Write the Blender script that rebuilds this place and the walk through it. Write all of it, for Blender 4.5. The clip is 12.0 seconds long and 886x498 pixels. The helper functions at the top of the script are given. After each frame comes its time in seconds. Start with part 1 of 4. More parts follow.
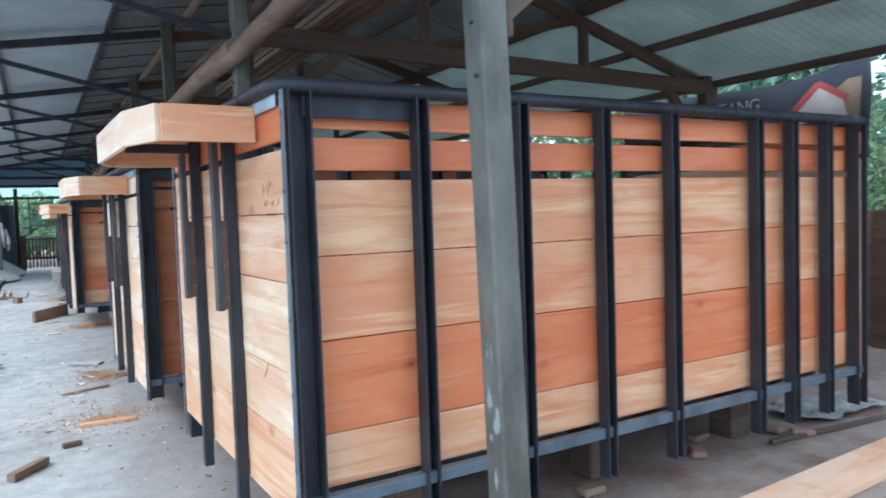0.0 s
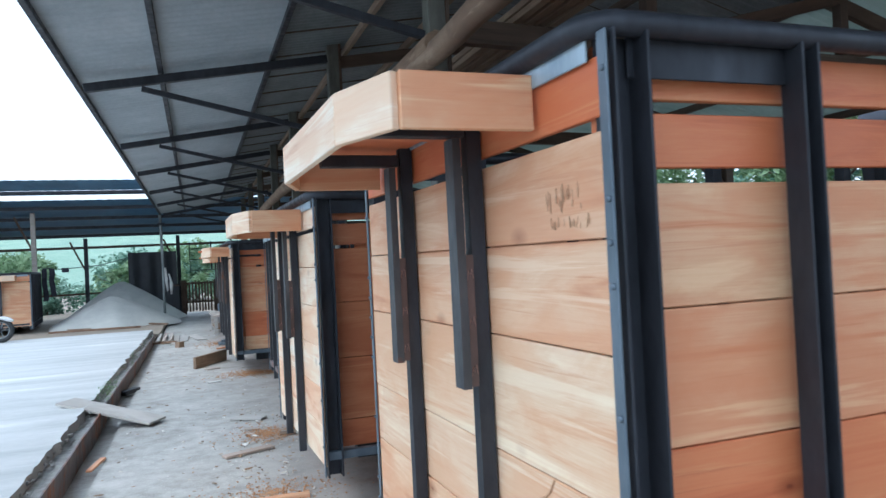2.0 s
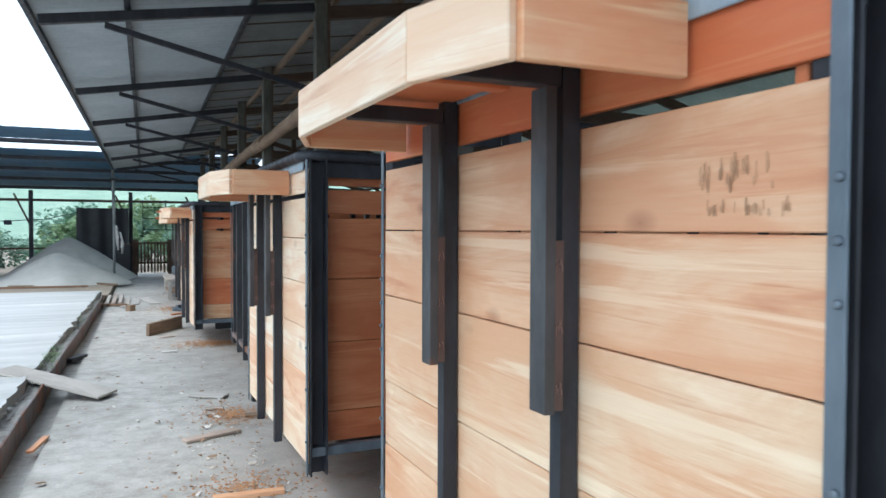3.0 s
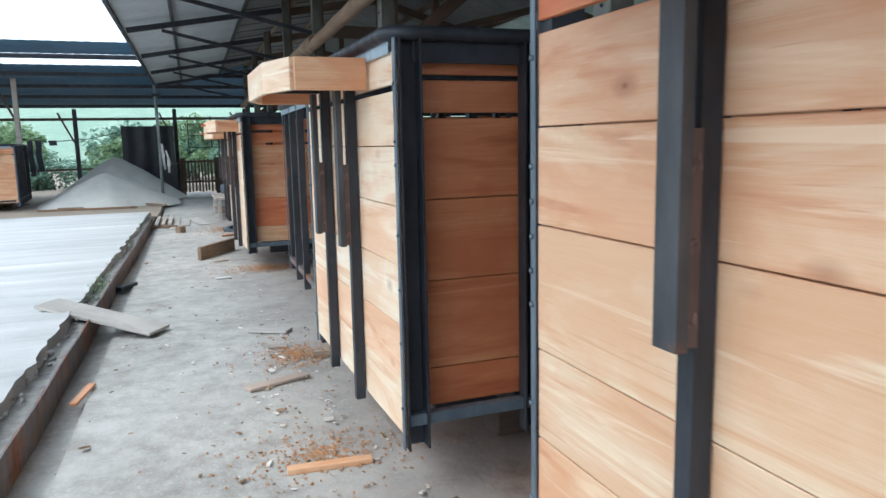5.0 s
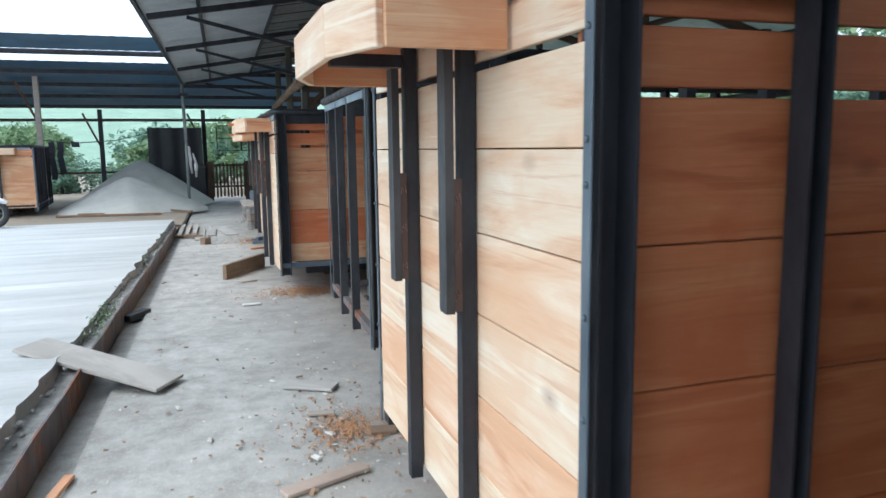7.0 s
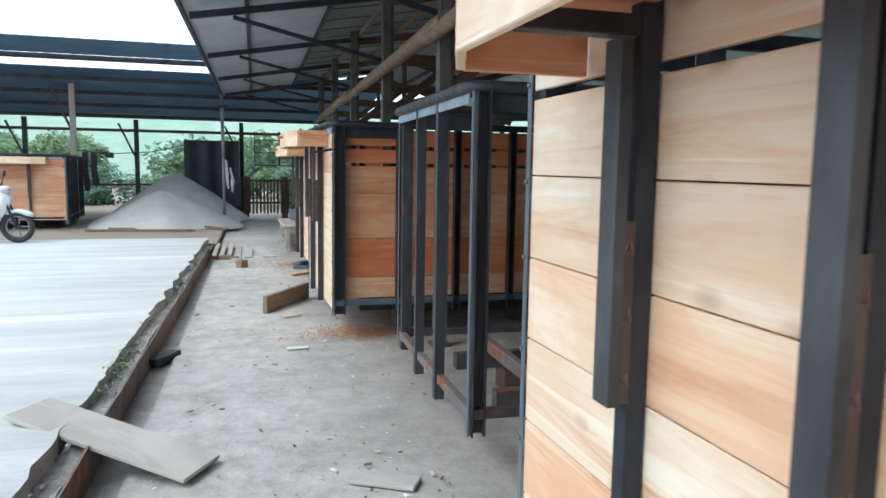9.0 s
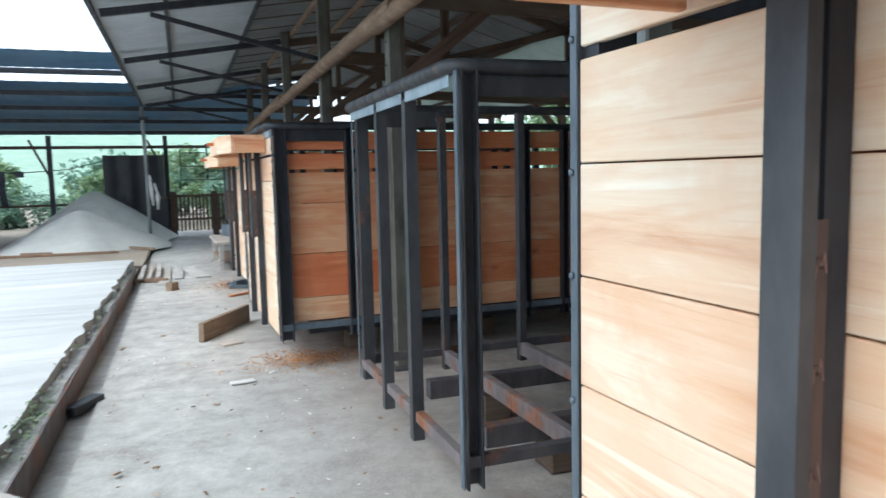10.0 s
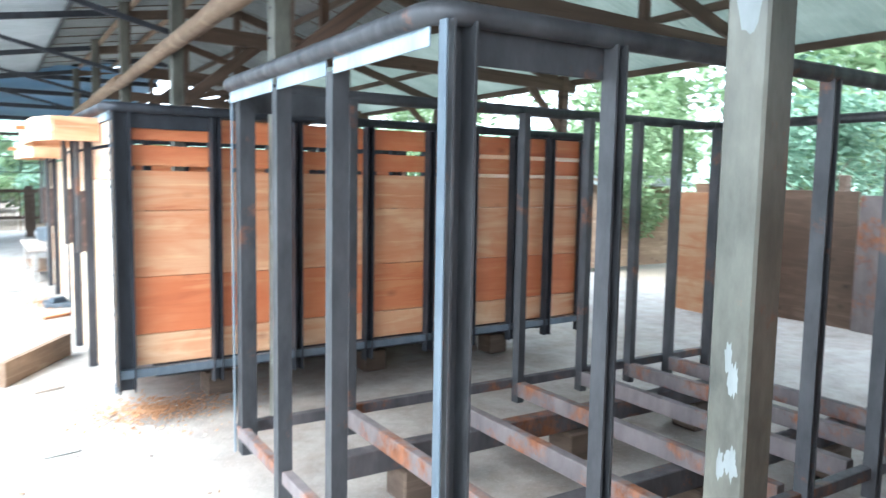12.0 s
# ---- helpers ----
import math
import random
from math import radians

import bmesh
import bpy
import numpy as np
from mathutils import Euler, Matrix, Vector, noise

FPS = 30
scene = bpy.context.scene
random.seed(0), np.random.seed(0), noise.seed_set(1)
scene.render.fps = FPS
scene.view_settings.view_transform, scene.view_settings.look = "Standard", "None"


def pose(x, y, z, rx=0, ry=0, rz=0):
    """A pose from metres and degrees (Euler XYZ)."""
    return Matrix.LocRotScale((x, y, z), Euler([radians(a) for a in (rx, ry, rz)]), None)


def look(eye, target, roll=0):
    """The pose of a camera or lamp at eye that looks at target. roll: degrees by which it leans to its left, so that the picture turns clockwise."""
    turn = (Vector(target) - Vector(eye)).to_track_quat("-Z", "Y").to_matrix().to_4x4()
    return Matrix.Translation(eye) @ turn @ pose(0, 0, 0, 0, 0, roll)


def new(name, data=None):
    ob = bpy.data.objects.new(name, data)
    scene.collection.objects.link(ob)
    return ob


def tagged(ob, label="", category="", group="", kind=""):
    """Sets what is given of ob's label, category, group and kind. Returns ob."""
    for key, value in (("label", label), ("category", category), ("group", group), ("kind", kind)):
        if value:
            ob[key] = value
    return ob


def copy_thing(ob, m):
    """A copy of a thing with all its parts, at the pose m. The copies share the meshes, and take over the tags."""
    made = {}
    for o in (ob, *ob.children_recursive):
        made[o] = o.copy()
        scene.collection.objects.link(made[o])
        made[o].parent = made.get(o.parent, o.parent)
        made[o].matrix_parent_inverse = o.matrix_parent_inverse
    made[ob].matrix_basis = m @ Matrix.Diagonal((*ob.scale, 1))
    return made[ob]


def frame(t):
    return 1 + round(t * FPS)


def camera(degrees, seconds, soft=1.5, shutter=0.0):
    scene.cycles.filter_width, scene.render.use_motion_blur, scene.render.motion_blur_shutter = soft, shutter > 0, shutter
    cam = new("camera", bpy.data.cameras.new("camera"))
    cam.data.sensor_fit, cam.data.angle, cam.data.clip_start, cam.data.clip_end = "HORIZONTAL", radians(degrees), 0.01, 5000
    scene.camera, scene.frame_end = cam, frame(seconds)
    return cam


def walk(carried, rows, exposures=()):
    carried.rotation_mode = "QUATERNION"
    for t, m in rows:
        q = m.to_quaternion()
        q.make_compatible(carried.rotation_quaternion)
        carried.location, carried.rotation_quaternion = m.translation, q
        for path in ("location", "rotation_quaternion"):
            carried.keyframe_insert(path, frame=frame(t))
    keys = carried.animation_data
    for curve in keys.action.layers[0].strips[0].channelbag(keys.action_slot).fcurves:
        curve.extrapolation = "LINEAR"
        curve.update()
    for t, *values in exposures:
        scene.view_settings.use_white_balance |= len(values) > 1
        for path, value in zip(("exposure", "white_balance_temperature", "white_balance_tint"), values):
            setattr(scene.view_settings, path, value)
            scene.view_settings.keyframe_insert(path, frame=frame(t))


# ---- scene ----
cam = camera(63.1, 12.0, shutter=0.4)
PATH = [
    (0, (-0.059, -0.059, 1.661), (0.971, 1.652, 1.556), -1.9),
    (0.5, (-0.012, 0.248, 1.69), (0.904, 2.019, 1.537), -1.3),
    (1, (-0.05, 0.595, 1.675), (0.778, 2.41, 1.537), -2.7),
    (1.5, (-0.097, 0.881, 1.679), (0.604, 2.748, 1.525), -2.2),
    (2, (-0.077, 1.246, 1.647), (0.633, 3.116, 1.669), -2.9),
    (2.5, (-0.094, 1.554, 1.674), (0.641, 3.414, 1.636), 0.6),
    (3, (-0.166, 1.866, 1.676), (0.655, 3.689, 1.621), 0.2),
    (3.5, (-0.154, 2.164, 1.647), (0.636, 3.988, 1.424), -0.8),
    (5.3, (-0.071, 3.182, 1.627), (0.608, 5.04, 1.331), -1.6),
    (5.5, (-0.031, 3.354, 1.62), (0.646, 5.219, 1.366), -2.7),
    (6, (0.051, 3.708, 1.626), (0.62, 5.605, 1.351), -0.6),
    (6.5, (0.006, 4.097, 1.627), (0.515, 6.011, 1.348), 0.1),
    (7, (-0.005, 4.497, 1.625), (0.626, 6.374, 1.347), -0.7),
    (7.5, (0.016, 4.873, 1.634), (0.539, 6.801, 1.536), 1.1),
    (9.5, (-0.12, 6.118, 1.641), (0.491, 8.006, 1.389), 0.0),
    (10, (-0.095, 6.471, 1.602), (0.636, 8.322, 1.397), -1.3),
    (10.5, (-0.068, 6.751, 1.619), (0.816, 8.528, 1.373), -0.5),
    (11, (0.013, 7.079, 1.655), (0.939, 8.848, 1.538), -0.4),
    (11.5, (0.048, 7.366, 1.608), (0.954, 9.137, 1.397), 4.1),
    (12, (0.024, 7.655, 1.617), (1.134, 9.308, 1.426), 1.0),
]
EXPOSURES = [(0, 1.0, 5100, 4), (1, 0.85, 5100, 4), (2, 0.7, 5150, 4), (3.5, 0.85, 5600, 4), (6.5, 0.8, 5500, 4), (9.5, 0.9, 5600, 4), (10.5, 1.3, 5600, 4), (11, 1.55, 5600, 4), (11.5, 1.8, 5650, 4), (12, 2.7, 5500, 4)]
walk(cam, [(t, look(eye, target, roll)) for t, eye, target, roll in PATH], EXPOSURES)

# ---- light ----
world = bpy.data.worlds.new("sky")
scene.world = world
world.use_nodes = True
wn = world.node_tree
sky = wn.nodes.new("ShaderNodeTexSky")
sky.sky_type = "NISHITA"
sky.sun_disc = False
sky.sun_elevation, sky.sun_rotation = radians(52), radians(-110)
sky.air_density, sky.dust_density, sky.ozone_density = 1.0, 6.0, 1.0
cloud = wn.nodes.new("ShaderNodeMix")  # thin white cloud over the whole sky
cloud.data_type = "RGBA"
cloud.inputs[0].default_value = 0.8
cloud.inputs[7].default_value = (3.3, 3.4, 3.5, 1)
wn.links.new(sky.outputs[0], cloud.inputs[6])
wn.links.new(cloud.outputs[2], wn.nodes["Background"].inputs[0])
wn.nodes["Background"].inputs[1].default_value = 0.3
sun = new("sun", bpy.data.lights.new("sun", "SUN"))
sun.data.energy, sun.data.angle, sun.data.color = 0.6, radians(30), (1.0, 0.98, 0.94)
sun.matrix_world = look((-9.8, -3.6, 13.3), (0, 0, 0))


# ---- materials ----
def mat(name, rough=0.7, metal=0.0):
    m = bpy.data.materials.new(name)
    m.use_nodes = True
    b = m.node_tree.nodes["Principled BSDF"]
    b.inputs["Roughness"].default_value, b.inputs["Metallic"].default_value = rough, metal
    return m, m.node_tree, b


def coords(nt, scale=(1, 1, 1), rand=0.0, kind="Object"):
    tc = nt.nodes.new("ShaderNodeTexCoord")
    mp = nt.nodes.new("ShaderNodeMapping")
    mp.inputs["Scale"].default_value = scale
    nt.links.new(tc.outputs[kind], mp.inputs["Vector"])
    if rand:
        info = nt.nodes.new("ShaderNodeObjectInfo")
        mul = nt.nodes.new("ShaderNodeMath")
        mul.operation = "MULTIPLY"
        mul.inputs[1].default_value = rand
        nt.links.new(info.outputs["Random"], mul.inputs[0])
        nt.links.new(mul.outputs[0], mp.inputs["Location"])
    return mp.outputs[0]


def tex(nt, vec, scale=5.0, detail=6.0, rough=0.6, distort=0.0):
    n = nt.nodes.new("ShaderNodeTexNoise")
    n.inputs["Scale"].default_value, n.inputs["Detail"].default_value = scale, detail
    n.inputs["Roughness"].default_value, n.inputs["Distortion"].default_value = rough, distort
    nt.links.new(vec, n.inputs["Vector"])
    return n.outputs["Fac"]


def ramp(nt, fac, stops):
    r = nt.nodes.new("ShaderNodeValToRGB")
    e = r.color_ramp.elements
    while len(e) < len(stops):
        e.new(0.5)
    for el, (p, c) in zip(e, stops):
        el.position, el.color = p, (*c, 1)
    nt.links.new(fac, r.inputs[0])
    return r.outputs[0]


def blend(nt, fac, a, b, mode="MIX"):
    n = nt.nodes.new("ShaderNodeMix")
    n.data_type, n.blend_type = "RGBA", mode
    for sock, v in ((n.inputs[0], fac), (n.inputs[6], a), (n.inputs[7], b)):
        if isinstance(v, (int, float)):
            sock.default_value = v
        elif isinstance(v, tuple):
            sock.default_value = (*v, 1)
        else:
            nt.links.new(v, sock)
    return n.outputs[2]


def bump(nt, b, h, strength=0.3, dist=0.01):
    n = nt.nodes.new("ShaderNodeBump")
    n.inputs["Strength"].default_value, n.inputs["Distance"].default_value = strength, dist
    nt.links.new(h, n.inputs["Height"])
    nt.links.new(n.outputs[0], b.inputs["Normal"])


BLACK, WHITE = (0, 0, 0), (1, 1, 1)


def timber(name, light, mid, dark, sap, rough=0.55):
    """Fresh sawn boards: long grain, broad colour bands, pale sapwood, small knots. Each board differs."""
    m, nt, b = mat(name, rough)
    wide = coords(nt, (0.42, 1, 3.4), 37.0)
    fine = coords(nt, (1.3, 1, 46), 53.0)
    band = tex(nt, wide, 1.7, 6, 0.58, 1.5)
    grain = tex(nt, fine, 2.4, 6, 0.7, 0.5)
    base = ramp(nt, band, [(0.30, dark), (0.41, mid), (0.50, light), (0.56, light), (0.64, sap)])
    base = blend(nt, 0.2, base, ramp(nt, grain, [(0.35, mid), (0.6, sap)]))
    streak = ramp(nt, tex(nt, coords(nt, (0.4, 1, 15), 91.0), 2.3, 6, 0.65, 0.8), [(0.60, BLACK), (0.66, WHITE)])
    base = blend(nt, streak, base, blend(nt, 0.38, base, dark))
    flush = ramp(nt, tex(nt, coords(nt, (1.1, 1, 2.0), 61.0), 1.5, 5, 0.55, 0.6), [(0.45, BLACK), (0.58, (0.95, 0.95, 0.95))])
    base = blend(nt, flush, base, blend(nt, 0.72, base, mid))
    pale = ramp(nt, tex(nt, coords(nt, (0.35, 1, 8), 71.0), 1.9, 6, 0.6, 0.7), [(0.58, BLACK), (0.66, (0.7, 0.7, 0.7))])
    base = blend(nt, pale, base, sap)
    knots = nt.nodes.new("ShaderNodeTexVoronoi")
    knots.inputs["Scale"].default_value = 2.6
    nt.links.new(coords(nt, (0.9, 0.01, 1.6), 23.0), knots.inputs["Vector"])
    spot = ramp(nt, knots.outputs["Distance"], [(0.018, WHITE), (0.04, (0.5, 0.5, 0.5)), (0.15, BLACK)])
    base = blend(nt, spot, base, tuple(v * 0.55 for v in dark))
    info = nt.nodes.new("ShaderNodeObjectInfo")
    tone = ramp(nt, info.outputs["Random"], [(0.0, (0.98, 0.80, 0.70)), (0.22, (1.0, 0.97, 0.93)), (0.7, (1.0, 1.0, 1.0)), (0.85, (1.0, 0.94, 0.88)), (1.0, (0.96, 0.76, 0.65))])
    base = blend(nt, 0.85, base, tone, "MULTIPLY")
    nt.links.new(base, b.inputs["Base Color"])
    bump(nt, b, grain, 0.18, 0.004)
    return m


# WOOD_END paler as under sky, WOOD_SIDE oranger as by bounce: light in the colour
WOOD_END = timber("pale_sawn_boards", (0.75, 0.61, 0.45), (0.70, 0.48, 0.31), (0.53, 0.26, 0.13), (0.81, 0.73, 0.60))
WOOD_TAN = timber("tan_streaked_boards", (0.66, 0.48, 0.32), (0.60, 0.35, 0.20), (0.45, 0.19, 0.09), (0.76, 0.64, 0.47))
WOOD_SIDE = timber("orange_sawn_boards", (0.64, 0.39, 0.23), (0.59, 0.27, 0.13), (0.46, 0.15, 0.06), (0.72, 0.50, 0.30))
WOOD_RED = timber("red_sawn_boards", (0.58, 0.20, 0.08), (0.53, 0.15, 0.055), (0.38, 0.09, 0.035), (0.61, 0.27, 0.12))
# redder boards, darkened further: the gap's shade is put into the colour
WOOD_RED_SHADED = timber("shaded_red_sawn_boards", (0.44, 0.165, 0.07), (0.37, 0.115, 0.045), (0.25, 0.07, 0.027), (0.49, 0.22, 0.10))
WOOD_OLD = timber("weathered_timber", (0.23, 0.165, 0.11), (0.18, 0.12, 0.08), (0.10, 0.065, 0.045), (0.31, 0.235, 0.165), 0.8)
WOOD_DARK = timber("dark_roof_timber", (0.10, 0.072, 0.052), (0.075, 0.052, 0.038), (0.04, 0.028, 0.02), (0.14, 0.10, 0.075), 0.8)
WOOD_GREY = timber("grey_board", (0.42, 0.40, 0.37), (0.36, 0.34, 0.31), (0.26, 0.24, 0.22), (0.5, 0.48, 0.45), 0.8)


def metal_paint(name, base, second, rust=0.0, rough=0.45, metal=0.35):
    m, nt, b = mat(name, rough, metal)
    v = coords(nt, (1, 1, 0.4), 19.0)
    col = ramp(nt, tex(nt, v, 6, 6, 0.65), [(0.32, base), (0.7, second)])
    if rust:
        mask = ramp(nt, tex(nt, coords(nt, (1, 1, 1), 7.0), 3.3, 8, 0.7), [(0.66 - rust, BLACK), (0.78 - rust, WHITE)])
        col = blend(nt, mask, col, ramp(nt, tex(nt, v, 22, 4), [(0.3, (0.12, 0.045, 0.02)), (0.7, (0.30, 0.12, 0.055))]))
    nt.links.new(col, b.inputs["Base Color"])
    rr = ramp(nt, tex(nt, v, 14, 4), [(0.3, (rough - 0.12,) * 3), (0.7, (rough + 0.2,) * 3)])
    nt.links.new(rr, b.inputs["Roughness"])
    bump(nt, b, tex(nt, v, 60, 4), 0.12, 0.002)
    return m


STEEL = metal_paint("dark_mill_steel", (0.018, 0.020, 0.025), (0.045, 0.049, 0.060), 0.0, 0.5)
STEEL_BARE = metal_paint("bare_grey_steel", (0.032, 0.034, 0.038), (0.085, 0.086, 0.092), 0.06, 0.5)
STEEL_RUST = metal_paint("rusty_mill_steel", (0.055, 0.055, 0.06), (0.12, 0.11, 0.115), 0.12, 0.6)
RUST = metal_paint("rust_red_steel", (0.11, 0.095, 0.095), (0.2, 0.17, 0.165), 0.16, 0.75, 0.1)
STEEL_BLUE = metal_paint("pale_blue_steel_strip", (0.20, 0.26, 0.31), (0.42, 0.50, 0.55), 0.0, 0.4)
STEEL_EDGE = metal_paint("grey_blue_steel_edge", (0.08, 0.105, 0.13), (0.16, 0.195, 0.23), 0.0, 0.42)
BROWN_STEEL = metal_paint("brown_primed_steel", (0.055, 0.035, 0.03), (0.11, 0.07, 0.06), 0.02, 0.6, 0.1)
COLUMN = metal_paint("worn_painted_column", (0.055, 0.056, 0.047), (0.16, 0.158, 0.13), 0.03, 0.45, 0.2)
PALE_PAINT = metal_paint("chipped_pale_paint", (0.15, 0.165, 0.16), (0.27, 0.295, 0.295), 0.0, 0.6, 0.0)


def mottled(name, stops, scale=2.0, rough=0.9, fine=40.0, bumpy=0.3, dist=0.01, specks=None, kind="Object", scl=(1, 1, 1)):
    m, nt, b = mat(name, rough)
    v = coords(nt, scl, 0.0, kind)
    big = tex(nt, v, scale, 8, 0.65, 0.4)
    small = tex(nt, v, fine, 5, 0.7)
    col = ramp(nt, big, stops)
    col = blend(nt, 0.25, col, ramp(nt, small, [(0.35, stops[0][1]), (0.65, stops[-1][1])]))
    if specks:
        s = ramp(nt, tex(nt, v, 26, 2, 0.5), [(0.66, BLACK), (0.72, WHITE)])
        col = blend(nt, s, col, specks)
    nt.links.new(col, b.inputs["Base Color"])
    bump(nt, b, small, bumpy, dist)
    return m, nt, b


def dusty_floor():
    """Dusty grey concrete that goes over into red-brown earth and sawdust beside the truck bodies."""
    m, nt, b = mat("dusty_concrete_floor", 0.92)
    v = coords(nt)
    big, mid, small = tex(nt, v, 0.9, 7, 0.62, 0.5), tex(nt, v, 5, 6, 0.7), tex(nt, v, 60, 4, 0.7)
    col = ramp(nt, big, [(0.32, (0.27, 0.26, 0.235)), (0.5, (0.39, 0.385, 0.355)), (0.68, (0.52, 0.515, 0.48))])
    col = blend(nt, 0.45, col, ramp(nt, mid, [(0.36, (0.21, 0.19, 0.165)), (0.52, (0.39, 0.38, 0.35)), (0.66, (0.54, 0.53, 0.50))]))
    col = blend(nt, ramp(nt, small, [(0.56, BLACK), (0.68, (0.6, 0.6, 0.6))]), col, (0.58, 0.57, 0.54))
    sep = nt.nodes.new("ShaderNodeSeparateXYZ")
    nt.links.new(v, sep.inputs[0])
    add = nt.nodes.new("ShaderNodeMath")
    add.operation = "MULTIPLY_ADD"
    add.inputs[1].default_value, add.inputs[2].default_value = 1.3, -0.6
    nt.links.new(mid, add.inputs[0])
    tot = nt.nodes.new("ShaderNodeMath")
    nt.links.new(sep.outputs[0], tot.inputs[0])
    nt.links.new(add.outputs[0], tot.inputs[1])
    near = nt.nodes.new("ShaderNodeMapRange")
    near.inputs[1].default_value, near.inputs[2].default_value = 0.45, 1.5
    nt.links.new(tot.outputs[0], near.inputs[0])
    earth = ramp(nt, tex(nt, v, 3.2, 7, 0.7), [(0.35, (0.13, 0.075, 0.05)), (0.6, (0.23, 0.14, 0.095)), (0.75, (0.32, 0.24, 0.18))])
    dust = ramp(nt, tex(nt, v, 1.7, 4, 0.6), [(0.5, BLACK), (0.62, (0.75, 0.75, 0.75))])
    patch = blend(nt, 1.0, near.outputs[0], dust, "MULTIPLY")
    patch = blend(nt, 0.65, patch, near.outputs[0])
    along = nt.nodes.new("ShaderNodeMapRange")
    along.inputs[1].default_value, along.inputs[2].default_value = 6.0, 9.0
    along.inputs[3].default_value, along.inputs[4].default_value = 1.0, 0.5
    nt.links.new(sep.outputs[1], along.inputs[0])
    patch = blend(nt, 1.0, patch, along.outputs[0], "MULTIPLY")
    col = blend(nt, patch, col, earth)
    nt.links.new(col, b.inputs["Base Color"])
    bump(nt, b, mid, 0.5, 0.025)
    return m


FLOOR = dusty_floor()
SLAB, slab_nt, _b = mottled("yard_concrete", [(0.34, (0.34, 0.345, 0.335)), (0.48, (0.44, 0.445, 0.43)), (0.6, (0.50, 0.50, 0.485)), (0.68, (0.62, 0.62, 0.60))], 1.1, 0.9, 35, 0.4, 0.015, scl=(0.3, 2.2, 1))
SOIL, _n, _b = mottled("dark_crumbled_soil", [(0.3, (0.16, 0.155, 0.14)), (0.5, (0.32, 0.315, 0.295)), (0.65, (0.5, 0.495, 0.47))], 6, 0.95, 40, 0.9, 0.03)
EARTH, _n, _b = mottled("packed_earth", [(0.3, (0.20, 0.16, 0.12)), (0.6, (0.31, 0.26, 0.20)), (0.75, (0.40, 0.36, 0.30))], 0.5, 0.95, 30, 0.5, 0.02)
SAND, _n, _b = mottled("grey_sand", [(0.3, (0.42, 0.42, 0.385)), (0.6, (0.53, 0.525, 0.475)), (0.75, (0.6, 0.59, 0.54))], 2.2, 0.95, 70, 0.5, 0.01)
CONCRETE, _n, _b = mottled("concrete_block", [(0.3, (0.2, 0.19, 0.18)), (0.7, (0.36, 0.35, 0.33))], 6, 0.95, 60, 0.5, 0.006)
DUST, _n, _b = mottled("orange_sawdust", [(0.3, (0.30, 0.14, 0.06)), (0.7, (0.46, 0.27, 0.14))], 14, 0.95, 120, 0.6, 0.006)
# pale sheets; the blue tint stands for lens glare and reflected sky
FIBRE, _n, _b = mottled("pale_sky_tinted_sheet", [(0.3, (0.30, 0.34, 0.37)), (0.6, (0.42, 0.47, 0.50)), (0.75, (0.52, 0.56, 0.58))], 1.4, 0.6, 25, 0.2, 0.004)
ZINC, _n, zb = mottled("old_zinc_sheet", [(0.3, (0.14, 0.155, 0.155)), (0.6, (0.24, 0.265, 0.265)), (0.75, (0.33, 0.35, 0.345))], 1.6, 0.5, 18, 0.2, 0.004)
zb.inputs["Metallic"].default_value = 0.3
# bluish haze over the distant roof is painted into this colour
HAZE_ROOF, _n, _b = mottled("haze_blue_metal_roof", [(0.3, (0.055, 0.14, 0.26)), (0.7, (0.12, 0.26, 0.42))], 1.2, 0.5, 18, 0.2, 0.004)
TARP, _n, _b = mottled("black_plastic_sheet", [(0.3, (0.012, 0.014, 0.018)), (0.7, (0.03, 0.033, 0.04))], 2, 0.45, 30, 0.5, 0.02)
BARK, _n, _b = mottled("tree_bark", [(0.3, (0.07, 0.055, 0.04)), (0.7, (0.17, 0.14, 0.11))], 5, 0.95, 30, 0.8, 0.02)
# green lightened far beyond real woods: distance haze is in the colour
HILL, _n, _b = mottled("hazy_wooded_hill", [(0.3, (0.24, 0.37, 0.27)), (0.55, (0.32, 0.45, 0.33)), (0.75, (0.41, 0.52, 0.40))], 0.25, 0.95, 2.0, 0.9, 0.6)
CLOTH, _n, _b = mottled("dark_cloth", [(0.3, (0.02, 0.022, 0.03)), (0.7, (0.05, 0.05, 0.065))], 8, 0.95, 60, 0.4, 0.005)
RUBBER, _n, _b = mottled("black_rubber", [(0.3, (0.018, 0.018, 0.018)), (0.7, (0.035, 0.035, 0.035))], 20, 0.75, 60, 0.3, 0.003)
GLOSS_WHITE, _n, _b = mottled("white_scooter_plastic", [(0.3, (0.72, 0.72, 0.72)), (0.7, (0.8, 0.8, 0.8))], 3, 0.25, 30, 0.02, 0.001)
GLOSS_BLUE, _n, _b = mottled("blue_grey_scooter_plastic", [(0.3, (0.14, 0.19, 0.23)), (0.7, (0.2, 0.26, 0.3))], 3, 0.25, 30, 0.02, 0.001)
CHALK, _n, _b = mottled("red_chalk", [(0.3, (0.24, 0.13, 0.10)), (0.7, (0.36, 0.23, 0.19))], 9, 0.9)
PAPER, _n, _b = mottled("dirty_white_scrap", [(0.3, (0.5, 0.49, 0.46)), (0.7, (0.7, 0.69, 0.66))], 9, 0.9, 50, 0.3, 0.004)


